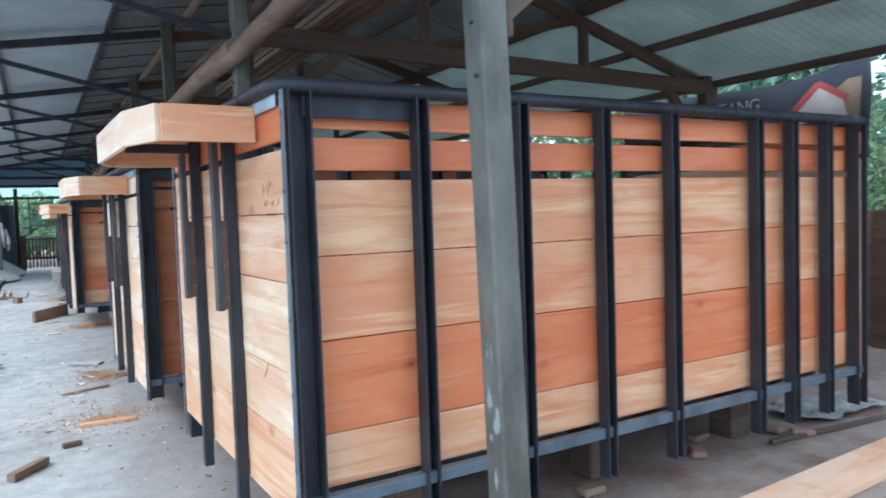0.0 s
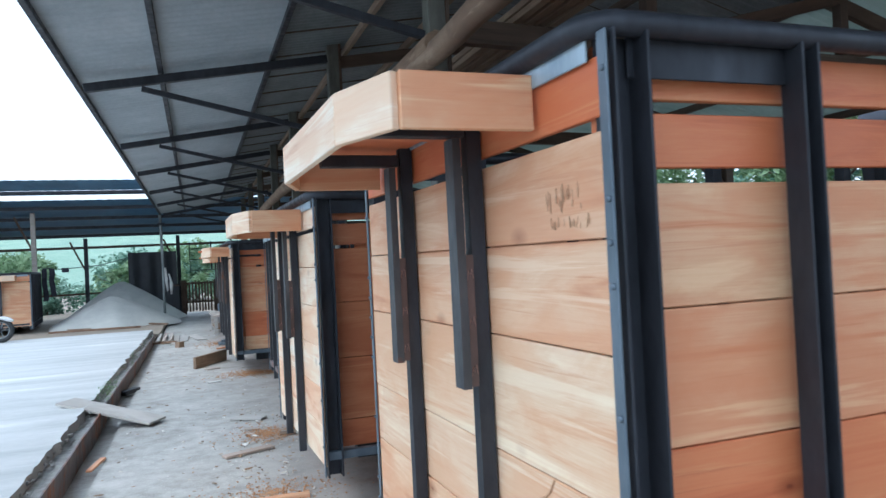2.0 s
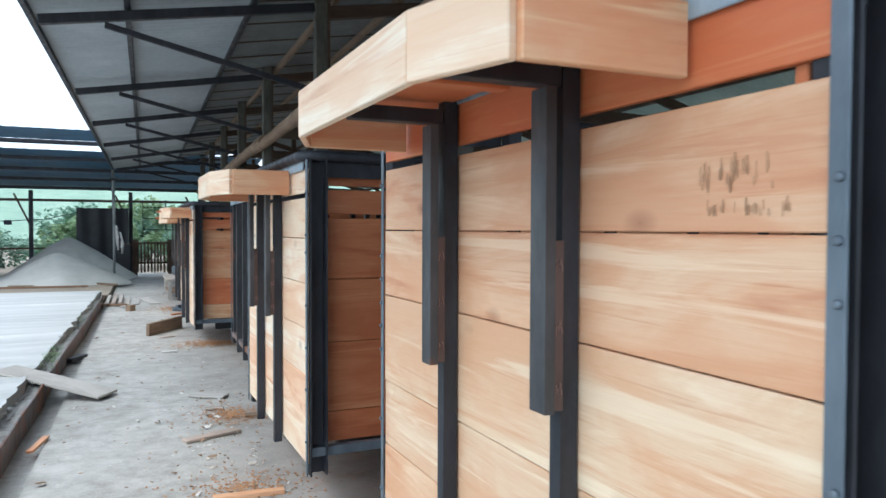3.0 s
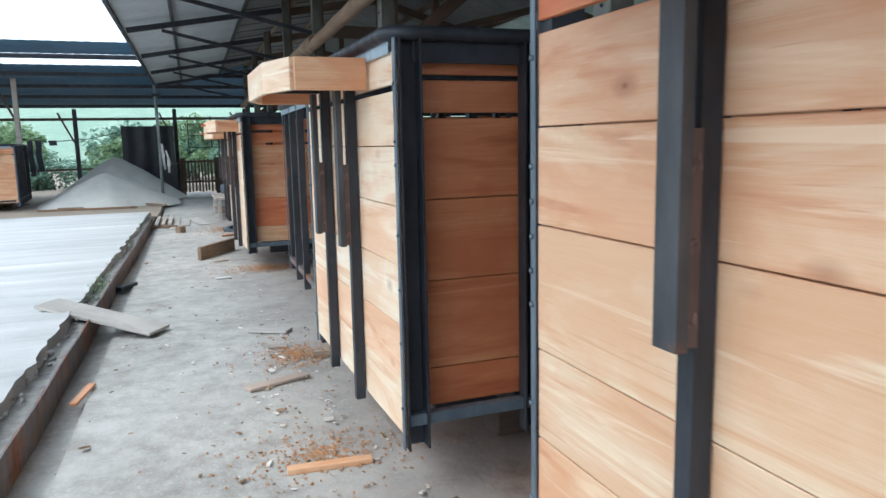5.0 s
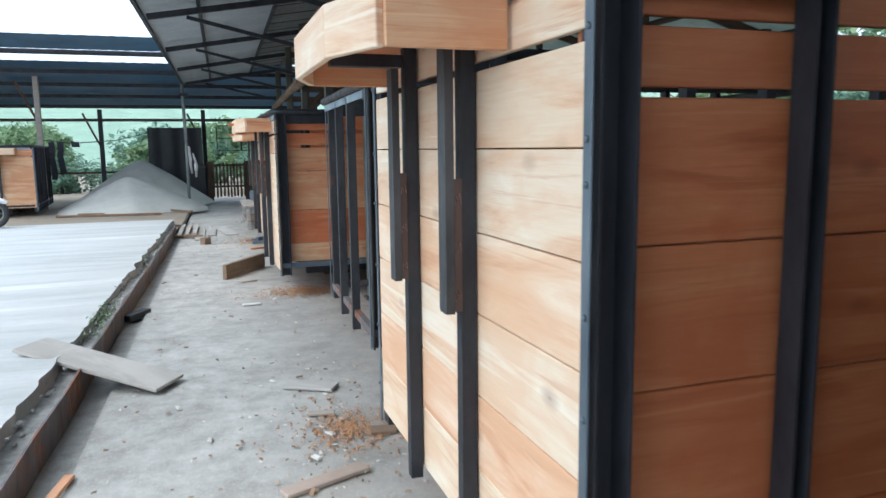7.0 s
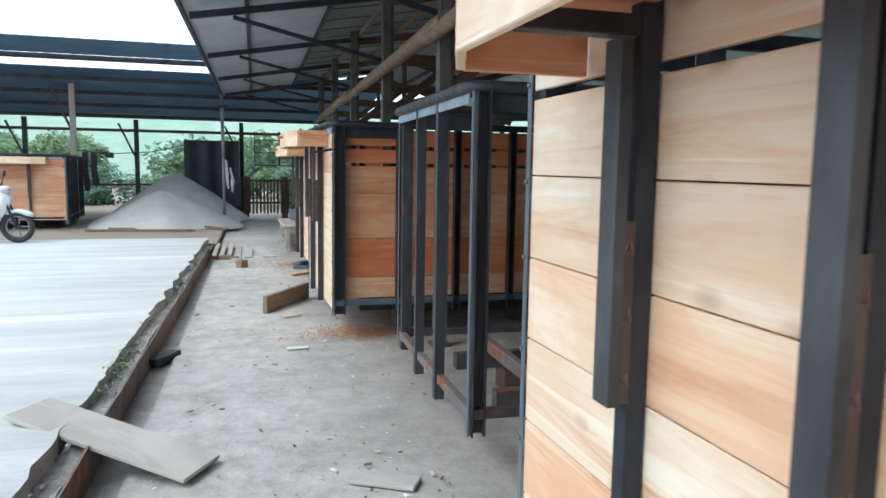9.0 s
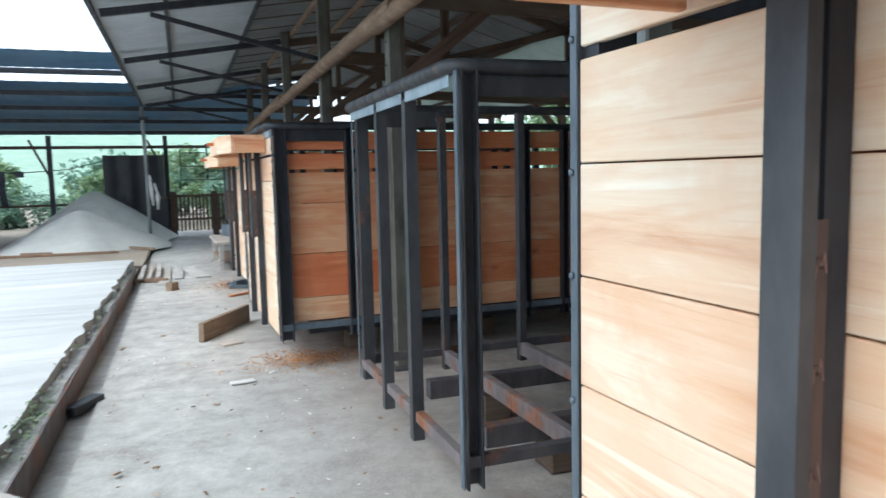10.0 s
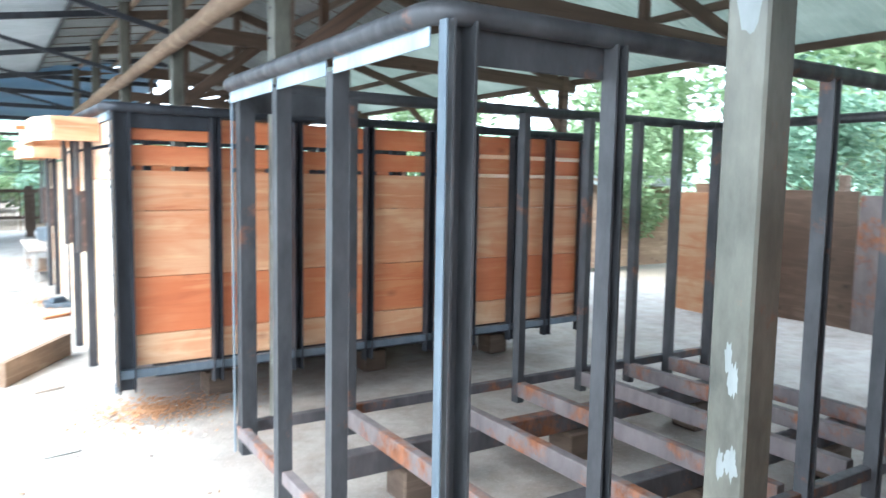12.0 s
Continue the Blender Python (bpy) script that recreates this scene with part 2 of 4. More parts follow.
def foliage(name, a, c):
    m, nt, b = mat(name, 0.6)
    geo = nt.nodes.new("ShaderNodeNewGeometry")
    col = ramp(nt, geo.outputs["Random Per Island"], [(0.0, a), (1.0, c)])
    nt.links.new(col, b.inputs["Base Color"])
    tr = nt.nodes.new("ShaderNodeBsdfTranslucent")
    nt.links.new(col, tr.inputs["Color"])
    mix = nt.nodes.new("ShaderNodeMixShader")
    mix.inputs[0].default_value = 0.4
    out = nt.nodes["Material Output"]
    nt.links.new(b.outputs[0], mix.inputs[1])
    nt.links.new(tr.outputs[0], mix.inputs[2])
    nt.links.new(mix.outputs[0], out.inputs[0])
    return m


# leaf greens raised above natural: haze and glare on the trees are painted in
LEAF = foliage("leaves", (0.12, 0.20, 0.09), (0.30, 0.40, 0.22))
LEAF_BLUE = foliage("bluish_leaves", (0.11, 0.21, 0.14), (0.25, 0.37, 0.27))


def clear_sheet():
    m, nt, b = mat("green_fibreglass_sheet", 0.5)
    v = coords(nt)
    col = ramp(nt, tex(nt, v, 2.0, 6), [(0.3, (0.26, 0.34, 0.29)), (0.7, (0.42, 0.51, 0.45))])
    nt.links.new(col, b.inputs["Base Color"])
    tr = nt.nodes.new("ShaderNodeBsdfTranslucent")
    nt.links.new(col, tr.inputs["Color"])
    mix = nt.nodes.new("ShaderNodeMixShader")
    mix.inputs[0].default_value = 0.08
    nt.links.new(b.outputs[0], mix.inputs[1])
    nt.links.new(tr.outputs[0], mix.inputs[2])
    nt.links.new(mix.outputs[0], nt.nodes["Material Output"].inputs[0])
    return m


CLEAR = clear_sheet()


def plain(name, colour, rough=0.8):
    m, nt, b = mat(name, rough)
    v = coords(nt)
    nt.links.new(ramp(nt, tex(nt, v, 5, 6), [(0.3, tuple(c * 0.75 for c in colour)), (0.7, colour)]), b.inputs["Base Color"])
    return m


# ---- mesh helpers ----
def mesh_of(name, bm, material):
    me = bpy.data.meshes.new(name)
    bm.to_mesh(me)
    bm.free()
    me.materials.append(material)
    return me


def part(name, bm, material, parent=None, label="", at=None):
    """Links a bmesh, or a mesh that is shared, as one object under a thing or a part."""
    me = bm if isinstance(bm, bpy.types.Mesh) else mesh_of(name, bm, material)
    ob = new(name, me)
    ob.parent = parent
    if at is not None:
        ob.matrix_basis = at
    return tagged(ob, label)


def thing(name, m, label, category, group="", kind=""):
    ob = new(name)
    ob.matrix_basis = m
    return tagged(ob, label, category, group, kind)


def add_box(bm, x0, x1, y0, y1, z0, z1, bevel=0.0):
    vs = [bm.verts.new(p) for p in ((x0, y0, z0), (x1, y0, z0), (x1, y1, z0), (x0, y1, z0), (x0, y0, z1), (x1, y0, z1), (x1, y1, z1), (x0, y1, z1))]
    fs = [bm.faces.new([vs[i] for i in f]) for f in ((3, 2, 1, 0), (4, 5, 6, 7), (0, 1, 5, 4), (1, 2, 6, 5), (2, 3, 7, 6), (3, 0, 4, 7))]
    if bevel:
        es = list({e for f in fs for e in f.edges})
        bmesh.ops.bevel(bm, geom=es, offset=bevel, segments=1, affect="EDGES")
    return bm


def box(*a, bevel=0.0):
    return add_box(bmesh.new(), *a, bevel=bevel)


def prism(points, z0, z1):
    """A flat outline pulled up from z0 to z1."""
    bm = bmesh.new()
    lo = [bm.verts.new((x, y, z0)) for x, y in points]
    hi = [bm.verts.new((x, y, z1)) for x, y in points]
    n = len(points)
    bm.faces.new(lo[::-1])
    bm.faces.new(hi)
    for i in range(n):
        j = (i + 1) % n
        bm.faces.new((lo[i], lo[j], hi[j], hi[i]))
    bmesh.ops.recalc_face_normals(bm, faces=bm.faces[:])
    return bm


def channel(w, d, t=0.008):
    """Outline of a C-shaped steel section: back on +y, open towards -y, w along y, d along x."""
    return [(0, 0), (t, 0), (t, w - t), (d - t, w - t), (d - t, 0), (d, 0), (d, w), (0, w)]


def tube(points, r, seg=8, closed_ends=True):
    """A round bar through the given points."""
    bm = bmesh.new()
    pts = [Vector(p) for p in points]
    rings = []
    for i, p in enumerate(pts):
        d = (pts[min(i + 1, len(pts) - 1)] - pts[max(i - 1, 0)]).normalized()
        q = d.to_track_quat("Z", "Y")
        rr = r[i] if isinstance(r, (list, tuple)) else r
        rings.append([bm.verts.new(p + q @ Vector((rr * math.cos(2 * math.pi * k / seg), rr * math.sin(2 * math.pi * k / seg), 0))) for k in range(seg)])
    for a, c in zip(rings, rings[1:]):
        for k in range(seg):
            f = bm.faces.new((a[k], a[(k + 1) % seg], c[(k + 1) % seg], c[k]))
            f.smooth = True
    if closed_ends:
        bm.faces.new(rings[0][::-1])
        bm.faces.new(rings[-1])
    bmesh.ops.recalc_face_normals(bm, faces=bm.faces[:])
    return bm


def beam_between(a, c, w, h, bevel=0.004):
    """A squared timber or bar from a to c, as (bmesh, pose)."""
    a, c = Vector(a), Vector(c)
    L = (c - a).length
    bm = box(0, L, -w / 2, w / 2, -h / 2, h / 2, bevel=bevel)
    q = (c - a).to_track_quat("X", "Z")
    return bm, Matrix.Translation(a) @ q.to_matrix().to_4x4()


def beam(name, a, c, w, h, material, parent=None, label=""):
    bm, m = beam_between(a, c, w, h)
    return part(name, bm, material, parent, label, m)


def board_mesh(L, t, h, material, cache={}):
    """A board along x, L long, t thick (y) and h high (z), its middle in the origin; alike boards share it."""
    key = (round(L, 3), round(t, 3), round(h, 3), material.name)
    if key not in cache:
        cache[key] = mesh_of("plank", box(-L / 2, L / 2, -t / 2, t / 2, -h / 2, h / 2, bevel=0.003), material)
    return cache[key]


rng = random.Random(7)


# ---- truck bodies ----
def truck_body(m, label, top, posts, side, end, planked=True, width=2.04, leg=0.26, visor=True, far_side=True, plate=True, sill=None, legs=((0.645, 0.693), (1.357, 1.405)),
               vis=(0.295, -0.385, 0.024), drop=0.92, reds=(0, 1, 4), first=None, end_wood=None, red_wood=None):
    """A truck's cargo body: steel posts and rails, boards between them, and a visor box over the cab on its front end.
    The end stands in the plane x = 0, the near side in y = 0. side, end: (low, high) of each board."""
    L = posts[-1] + 0.09
    tb = thing("truck_body", m, label, "truck body", "truck bodies in the shed")
    frame_mat = STEEL if planked else STEEL_BARE
    z_sill = sill if sill is not None else side[-1][0]
    # posts of both long sides
    cache = {}
    for flip in (0, 1):
        for i, px in enumerate(posts):
            w, d = (0.085, 0.10) if i in (0, len(posts) - 1) else (0.072, 0.062)
            if not planked:
                w, d = w * 0.85, d * 0.75
            key = (w, flip)
            if key not in cache:
                pts = channel(w, d)
                if flip:
                    pts = [(x, -y) for x, y in pts][::-1]
                cache[key] = mesh_of("post", prism(pts, leg, top), frame_mat)
            at = pose(px + (0.014 if i == 0 else 0), -0.074 if not flip else width + 0.008, 0)
            part("post", cache[key], None, tb, at=at)
    # pale angle strips on the end's corners, with rivets on boarded bodies;
    # on the bare frame their pale colour stands for the post's lit flange
    rivet = mesh_of("rivet", tube([(-0.006, 0, 0), (-0.004, 0, 0), (0.002, 0, 0)], [0.004, 0.008, 0.009], 8), STEEL_EDGE)
    for y0 in (-0.072, width - 0.016):
        strip = part("corner_strip", box(-0.007, 0.0, y0, y0 + (0.036 if y0 < 0 else 0.026), leg + 0.005, top - 0.002, bevel=0.002), STEEL_EDGE, tb, "grey-blue corner strip, riveted on boarded bodies")
        z = leg + 0.2 if planked else top
        while z < top - 0.05:
            part("rivet", rivet, None, strip, at=pose(-0.009, y0 + 0.015 + rng.uniform(-0.003, 0.003), z))
            z += rng.choice((0.1, 0.24, 0.3))
    # top rail, bent round at the corners
    zr, r = top + 0.02, 0.032
    o = 0.04
    def corner(cx, cy, a0):
        return [(cx + 0.09 * math.cos(radians(a0 - k * 15)), cy + 0.09 * math.sin(radians(a0 - k * 15)), zr) for k in range(7)]
    o = 0.045
    loop = [(L, -o, zr)] + corner(0.07, 0.09 - o, 270) + corner(0.07, width + o - 0.09, 180) + [(L, width + o, zr)]
    part("top_rail", tube(loop, r, 10), frame_mat, tb, "round steel pipe rail, bent at the corners")
    part("tail_rail", tube([(L - 0.02, -o, zr), (L - 0.02, width + o, zr)], r, 10), frame_mat, tb)
    ys = [0.0] + [v for ab in legs for v in ab] + [width]
    for k in range(0, 6, 2):
        part("rail_strip", box(-0.012, -0.004, ys[k] + 0.005, ys[k + 1] - 0.005, top - 0.062, top - 0.006, bevel=0.002), STEEL_BLUE, tb, "pale blue-grey steel strip")
    if plate:
        for y0 in (-0.02, width + 0.012):
            part("corner_plate", box(0.09, posts[1], y0, y0 + 0.008, top - 0.1, top + 0.005, bevel=0.002), frame_mat, tb)
    # bottom rails
    for y0 in (-0.05, width):
        part("bottom_rail", box(0.02, L, y0, y0 + 0.05, z_sill - 0.055, z_sill - 0.002, bevel=0.003), STEEL_EDGE if planked else STEEL_RUST, tb)
    part("end_rail", box(0.004, 0.05, 0.002, width - 0.002, z_sill - 0.06, z_sill - 0.004, bevel=0.003), RUST if not planked else STEEL, tb)
    # cross members and long beams below
    for px in posts[1:-1]:
        part("cross_member", box(px, px + 0.055, 0.055, width - 0.002, z_sill - 0.10, z_sill - 0.005 - rng.uniform(0.001, 0.004), bevel=0.004), RUST if not planked else STEEL, tb)
    for yb in (0.52, 1.42):
        part("long_beam", box(0.35, L - 0.05, yb, yb + 0.09, z_sill - 0.22, z_sill - 0.104, bevel=0.004), STEEL_RUST if not planked else STEEL, tb)
        for xb in (0.7, L * 0.5, L - 0.7):
            part("support_block", box(xb, xb + 0.2, yb - 0.05, yb + 0.15, 0.0, z_sill - 0.224, bevel=0.01), WOOD_DARK, tb, "dark timber block under the beam")
    # legs of the end
    for k, (a, c) in enumerate(legs):
        d = 0.046 if planked else 0.004
        inner = -0.004 if planked else 0.05
        pts = [(-d - 0.007, a), (inner, a), (inner, a + 0.007), (-d, a + 0.007), (-d, c - 0.007), (inner, c - 0.007), (inner, c), (-d - 0.007, c)]
        part("end_post", prism(pts, leg + (0.02 if planked else -0.02), top - 0.05), frame_mat, tb)
        if visor:
            low = top - drop
            b0, b1 = c - 0.062, c + 0.008
            pts = [(-0.108, b0), (-0.080, b0), (-0.080, b0 + 0.007), (-0.101, b0 + 0.007), (-0.101, b1 - 0.007), (-0.080, b1 - 0.007), (-0.080, b1), (-0.108, b1)]
            br = part("bracket", prism(pts, low, top - vis[2] - 0.11), STEEL_BARE, tb, "short steel channel that carries the visor")
            part("arm", box(vis[1] + 0.01, -0.06, b0 + 0.008, b1 - 0.008, top - vis[2] - 0.105, top - vis[2] - 0.058, bevel=0.003), frame_mat, br)
            zg = low + 0.42
            part("gusset", box(-0.0795, -0.0535, b0 + 0.004, b0 + 0.012, low + 0.006, zg, bevel=0.001), BROWN_STEEL, br, "brown primed flat bar welded between bracket and post")
            for q in range(3):
                zc = low + 0.04 + q * 0.15
                stroke = tube([(-0.077, b0 + 0.003, zc), (-0.073, b0 + 0.003, zc + 0.03), (-0.067, b0 + 0.003, zc + 0.012), (-0.062, b0 + 0.003, zc + 0.036), (-0.057, b0 + 0.003, zc + 0.005)], 0.0011, 4)
                part("chalk_mark", stroke, CHALK, br, "faint red-brown chalk scribble")
    # boards
    if planked:
        xs0, xs1 = 0.03, L - 0.02
        for k, (lo, hi) in enumerate(side):
            wood = (red_wood or WOOD_RED) if k in reds else WOOD_SIDE
            for y0 in ((0.045, width - 0.03) if far_side and k > 1 else (0.045,)):
                part("plank", board_mesh(xs1 - xs0, 0.028, hi - lo - 0.004, wood), None, tb,
                     at=pose((xs0 + xs1) / 2, y0 + rng.uniform(-0.002, 0.002), (lo + hi) / 2))
        for k, (lo, hi) in enumerate(end):
            wood = first if first and k == 0 else end_wood or WOOD_END
            for x0 in (0.014, L - 0.005):
                part("plank", board_mesh(width + 0.016, 0.024, hi - lo - 0.004, wood), None, tb,
                     at=pose(x0 + rng.uniform(0, 0.003), width / 2 - 0.026, (lo + hi) / 2, 0, 0, 90))
        part("floor_boards", box(0.04, L - 0.03, 0.04, width - 0.04, z_sill + 0.002, z_sill + 0.03, bevel=0.003), WOOD_SIDE, tb)
    # visor box over the cab
    if visor:
        zb, zt = top - vis[2] - 0.15, top - vis[2]
        y0, x0 = vis[0], vis[1]
        plan = [(-0.012, y0), (x0, y0), (x0 - 0.085, y0 + 0.27), (x0 - 0.085, width - y0 - 0.27), (x0, width - y0), (-0.012, width - y0)]
        box_top = part("visor", prism([(min(x, -0.02) + (0.03 if x < -0.1 else 0), y + (0.03 if y < 1 else -0.03)) for x, y in plan], zt - 0.03, zt - 0.012), WOOD_RED, tb, "wooden visor box with chamfered corners, open below")
        for (ax, ay), (cx, cy) in zip(plan, plan[1:]):
            a, c = Vector((ax, ay, (zb + zt) / 2)), Vector((cx, cy, (zb + zt) / 2))
            d = (c - a).normalized()
            mid = (a + c) / 2 + Vector((d.y, -d.x, 0)) * -0.012
            # faces towards the yard get the sky-paled timber, the flanks the oranger one
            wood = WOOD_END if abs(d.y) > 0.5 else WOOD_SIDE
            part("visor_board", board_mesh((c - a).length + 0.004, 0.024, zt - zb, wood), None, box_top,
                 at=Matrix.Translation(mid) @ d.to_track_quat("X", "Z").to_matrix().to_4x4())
        part("visor_slat", box(-0.43, -0.04, 0.93, 0.99, zt - 0.062, zt - 0.034, bevel=0.002), WOOD_RED, box_top)
    return tb


def seams(*zs):
    return [(lo, hi) for hi, lo in zip(zs, zs[1:])]


POSTS_1 = [0.0, 0.58, 1.12, 1.64, 2.14, 2.87, 3.21, 3.58, 3.93]
POSTS = [0.0, 0.597, 1.16, 1.72, 2.26, 2.67, 3.10, 3.50, 3.92]
body_one = truck_body(pose(0.87, 2.70, 0), "truck body with orange board sides, black steel posts and visor", 2.15, POSTS_1,
           [(2.01, 2.14), (1.84, 1.98)] + seams(1.805, 1.49, 1.14, 0.75, 0.53), [(1.955, 2.10)] + seams(1.925, 1.67, 1.395, 1.03, 0.76, 0.42), sill=0.52, first=WOOD_RED, end_wood=WOOD_TAN, width=2.09, legs=((0.645, 0.693), (1.34, 1.388)))
# its side boards take the timber that has shade mixed into its colour
truck_body(pose(0.81, 5.96, 0), "truck body with shade-darkened red side boards and pale front boards", 2.07, POSTS,
           [(1.925, 2.06), (1.76, 1.905)] + seams(1.74, 1.38, 1.01, 0.60, 0.42), [(1.88, 2.02)] + seams(1.855, 1.62, 1.36, 1.10, 0.83, 0.58, 0.32), sill=0.42, width=1.96,
           legs=((0.624, 0.672), (1.24, 1.288)), vis=(0.39, -0.345, 0.038), drop=0.96, reds=(0, 1, 2, 3, 4, 5), red_wood=WOOD_RED_SHADED)
truck_body(pose(1.055, 9.25, 0, 0, 0, -1.8), "bare rusty steel frame of a truck body, without boards", 2.02, [0.0, 0.58, 1.16, 1.71, 2.23, 2.67, 3.06, 3.48],
           [], [], planked=False, visor=False, sill=0.40, width=1.83, legs=((0.625, 0.68), (1.175, 1.23)))
truck_body(pose(0.79, 12.44, 0), "truck body with orange boards on dark steel posts", 2.0, POSTS,
           [(1.83, 1.985), (1.67, 1.80)] + seams(1.645, 1.39, 0.97, 0.60, 0.40), [(1.80, 1.94)] + seams(1.78, 1.58, 1.32, 1.04, 0.78, 0.54, 0.30), sill=0.40, vis=(0.3, -0.26, 0.03))
truck_body(pose(0.93, 15.95, 0), "truck body standing last in the row, mostly hidden", 1.95, POSTS,
           [(1.79, 1.94), (1.63, 1.77)] + seams(1.61, 1.36, 0.94, 0.60, 0.40), [(1.76, 1.89)] + seams(1.74, 1.48, 1.2, 0.9, 0.6, 0.30), sill=0.40, vis=(0.3, -0.24, 0.03))
truck_body(pose(-3.75, 24.0, 0.1, 0, 0, 94), "truck body parked in the yard, orange front and dark side", 1.66, [0.0, 0.5, 1.0, 1.5, 2.0, 2.6, 3.1],
           [(1.46, 1.64), (1.30, 1.43)] + seams(1.27, 1.0, 0.7, 0.42, 0.3), [(1.45, 1.62)] + seams(1.43, 1.16, 0.88, 0.6, 0.22), sill=0.3, leg=0.12, width=2.3, end_wood=WOOD_SIDE)

# drip stains and a crack on the first body's front boards
STAIN = plain("brown_drip_stain", (0.50, 0.30, 0.17), 0.7)
bm = bmesh.new()
for k in range(60):
    upper = k % 2
    y = rng.gauss(0.155, 0.06) if upper else rng.uniform(0.03, 0.23)
    z0 = rng.uniform(1.745, 1.785) if upper else rng.uniform(1.70, 1.712)
    h = rng.uniform(0.012, 0.045) if upper else rng.uniform(0.008, 0.026)
    w = rng.uniform(0.0004, 0.0016)
    add_box(bm, 0.0008, 0.0016, y - w, y + w, z0, z0 + h)
tagged(part("drip_stain", bm, STAIN, body_one, "row of thin brown drip marks on the board"), kind="stuff")
part("crack", tube([(0.0016, 0.37, 0.955), (0.0016, 0.34, 0.965), (0.0016, 0.31, 0.99), (0.0016, 0.29, 1.02), (0.0016, 0.28, 1.03)], [0.001, 0.003, 0.003, 0.003, 0.001], 5), STAIN, body_one, "dark crack in the board")

# ---- ground ----
def skew(x, y, s=0.036):
    return x + s * y


def strip(name, x0, x1, y0, y1, z, depth, material, label, category, nx=2, ny=60, rough_edge=0.0, s0=0.0, s1=0.0, bumpy=0.0):
    """A slab whose sides may run aslant and whose edges may be broken."""
    bm = bmesh.new()
    rows = []
    for j in range(ny + 1):
        y = y0 + (y1 - y0) * j / ny
        row = []
        for i in range(nx + 1):
            x = (x0 + s0 * y) + (x1 + s1 * y - x0 - s0 * y) * i / nx
            if i == nx and rough_edge:
                x += rough_edge * (noise.noise((y * 2.7, 3.1, 0)) + 0.6 * noise.noise((y * 9.1, 0, 5)))
            zz = z + bumpy * noise.noise((x * 1.3, y * 1.3, 7.7))
            row.append(bm.verts.new((x, y, zz)))
        rows.append(row)
    top = [bm.faces.new((a[i], a[i + 1], c[i + 1], c[i])) for a, c in zip(rows, rows[1:]) for i in range(nx)]
    ext = bmesh.ops.extrude_face_region(bm, geom=top)
    for v in ext["geom"]:
        if isinstance(v, bmesh.types.BMVert):
            v.co.z -= depth
    bmesh.ops.recalc_face_normals(bm, faces=bm.faces[:])
    ob = part(name, bm, material)
    return tagged(ob, label, category, kind="structure")


bm = bmesh.new()
bmesh.ops.create_grid(bm, x_segments=80, y_segments=80, size=400)
for v in bm.verts:
    v.co.z = -0.09
tagged(part("ground", bm, EARTH), "packed brown earth round the sheds", "ground", kind="structure")
strip("gutter_floor", -1.3, -0.90, -8, 20, -0.055, 0.03, FLOOR, "dusty concrete bottom of the gutter", "gutter", 4, 60, 0.0, 0.037, 0.03, 0.01)
strip("floor", -0.95, 9.5, -8, 31, 0.0, 0.07, FLOOR, "dusty concrete and earth floor of the open shed", "floor", 40, 150, 0.0, 0.03, 0.0, 0.012)
strip("yard_floor", -32, -1.40, -12, 20.4, 0.22, 0.3, SLAB, "pale worn concrete slab of the yard", "pavement", 4, 260, 0.05, 0.0, 0.042)
# added bank of lighter colour that fills the shaded gap beside the slab
strip("slab_footing", -1.46, -1.235, -8, 19.8, 0.13, 0.25, SOIL, "crumbled bank added to lighten the shaded gap below the slab's edge", "footing", 5, 240, 0.025, 0.042, 0.037, 0.05)
strip("yard_earth", -32, -1.0, 20.3, 34, 0.10, 0.15, EARTH, "packed earth behind the yard slab", "ground", 10, 20, 0.0, 0.0, 0.03, 0.03)
bm = bmesh.new()
for j in range(900):
    y = rng.uniform(-3, 20)
    x = -1.40 + 0.042 * y + rng.uniform(-0.03, 0.06)
    z = rng.uniform(0.02, 0.2)
    s = rng.uniform(0.006, 0.022)
    bmesh.ops.create_icosphere(bm, subdivisions=1, radius=s, matrix=Matrix.Translation((x, y, z)) @ Matrix.Diagonal((1, 1.4, 0.8, 1)))
for v in bm.verts:
    v.co += Vector((noise.noise(v.co * 30), noise.noise(v.co * 31 + Vector((5, 0, 0))), noise.noise(v.co * 29))) * 0.012
tagged(part("crumbled_edge", bm, SOIL), "dark crumbled soil and stones along the slab's edge", "soil", kind="stuff")
gut = thing("gutter_plate", pose(0, 0, 0), "rusty steel plate on edge along the gutter", "steel plate")
for a, c in ((-3, 5.1), (5.13, 9.9), (9.93, 14.2), (14.23, 19.6)):
    bm = bmesh.new()
    add_box(bm, -0.006, 0.006, 0, c - a, -0.06, 0.17)
    bmesh.ops.subdivide_edges(bm, edges=[e for e in bm.edges if abs(e.verts[0].co.y - e.verts[1].co.y) > 0.5], cuts=24)
    for v in bm.verts:
        v.co.x += 0.018 * noise.noise((a, v.co.y * 0.9, 0)) + 0.05 * v.co.z
        v.co.z += 0.008 * noise.noise((a, v.co.y * 1.7, 4)) if v.co.z > 0 else 0
    part("plate", bm, RUST, gut, at=pose(-1.205 + 0.037 * a + rng.uniform(-0.01, 0.01), a, 0, 0, 0, -2.1))

# ---- shed roof and columns ----
AX = -1.8


def shed(x, y, z):
    """From the shed's own axes, which lie slightly aslant, to the world."""
    return (x * math.cos(radians(AX)) - y * math.sin(radians(AX)), x * math.sin(radians(AX)) + y * math.cos(radians(AX)), z)


def roof_z(u):
    return 3.40 + 0.165 * (u + 1.15) if u < 2.9 else 3.40 + 0.165 * 4.05 - 0.29 * (u - 2.9)


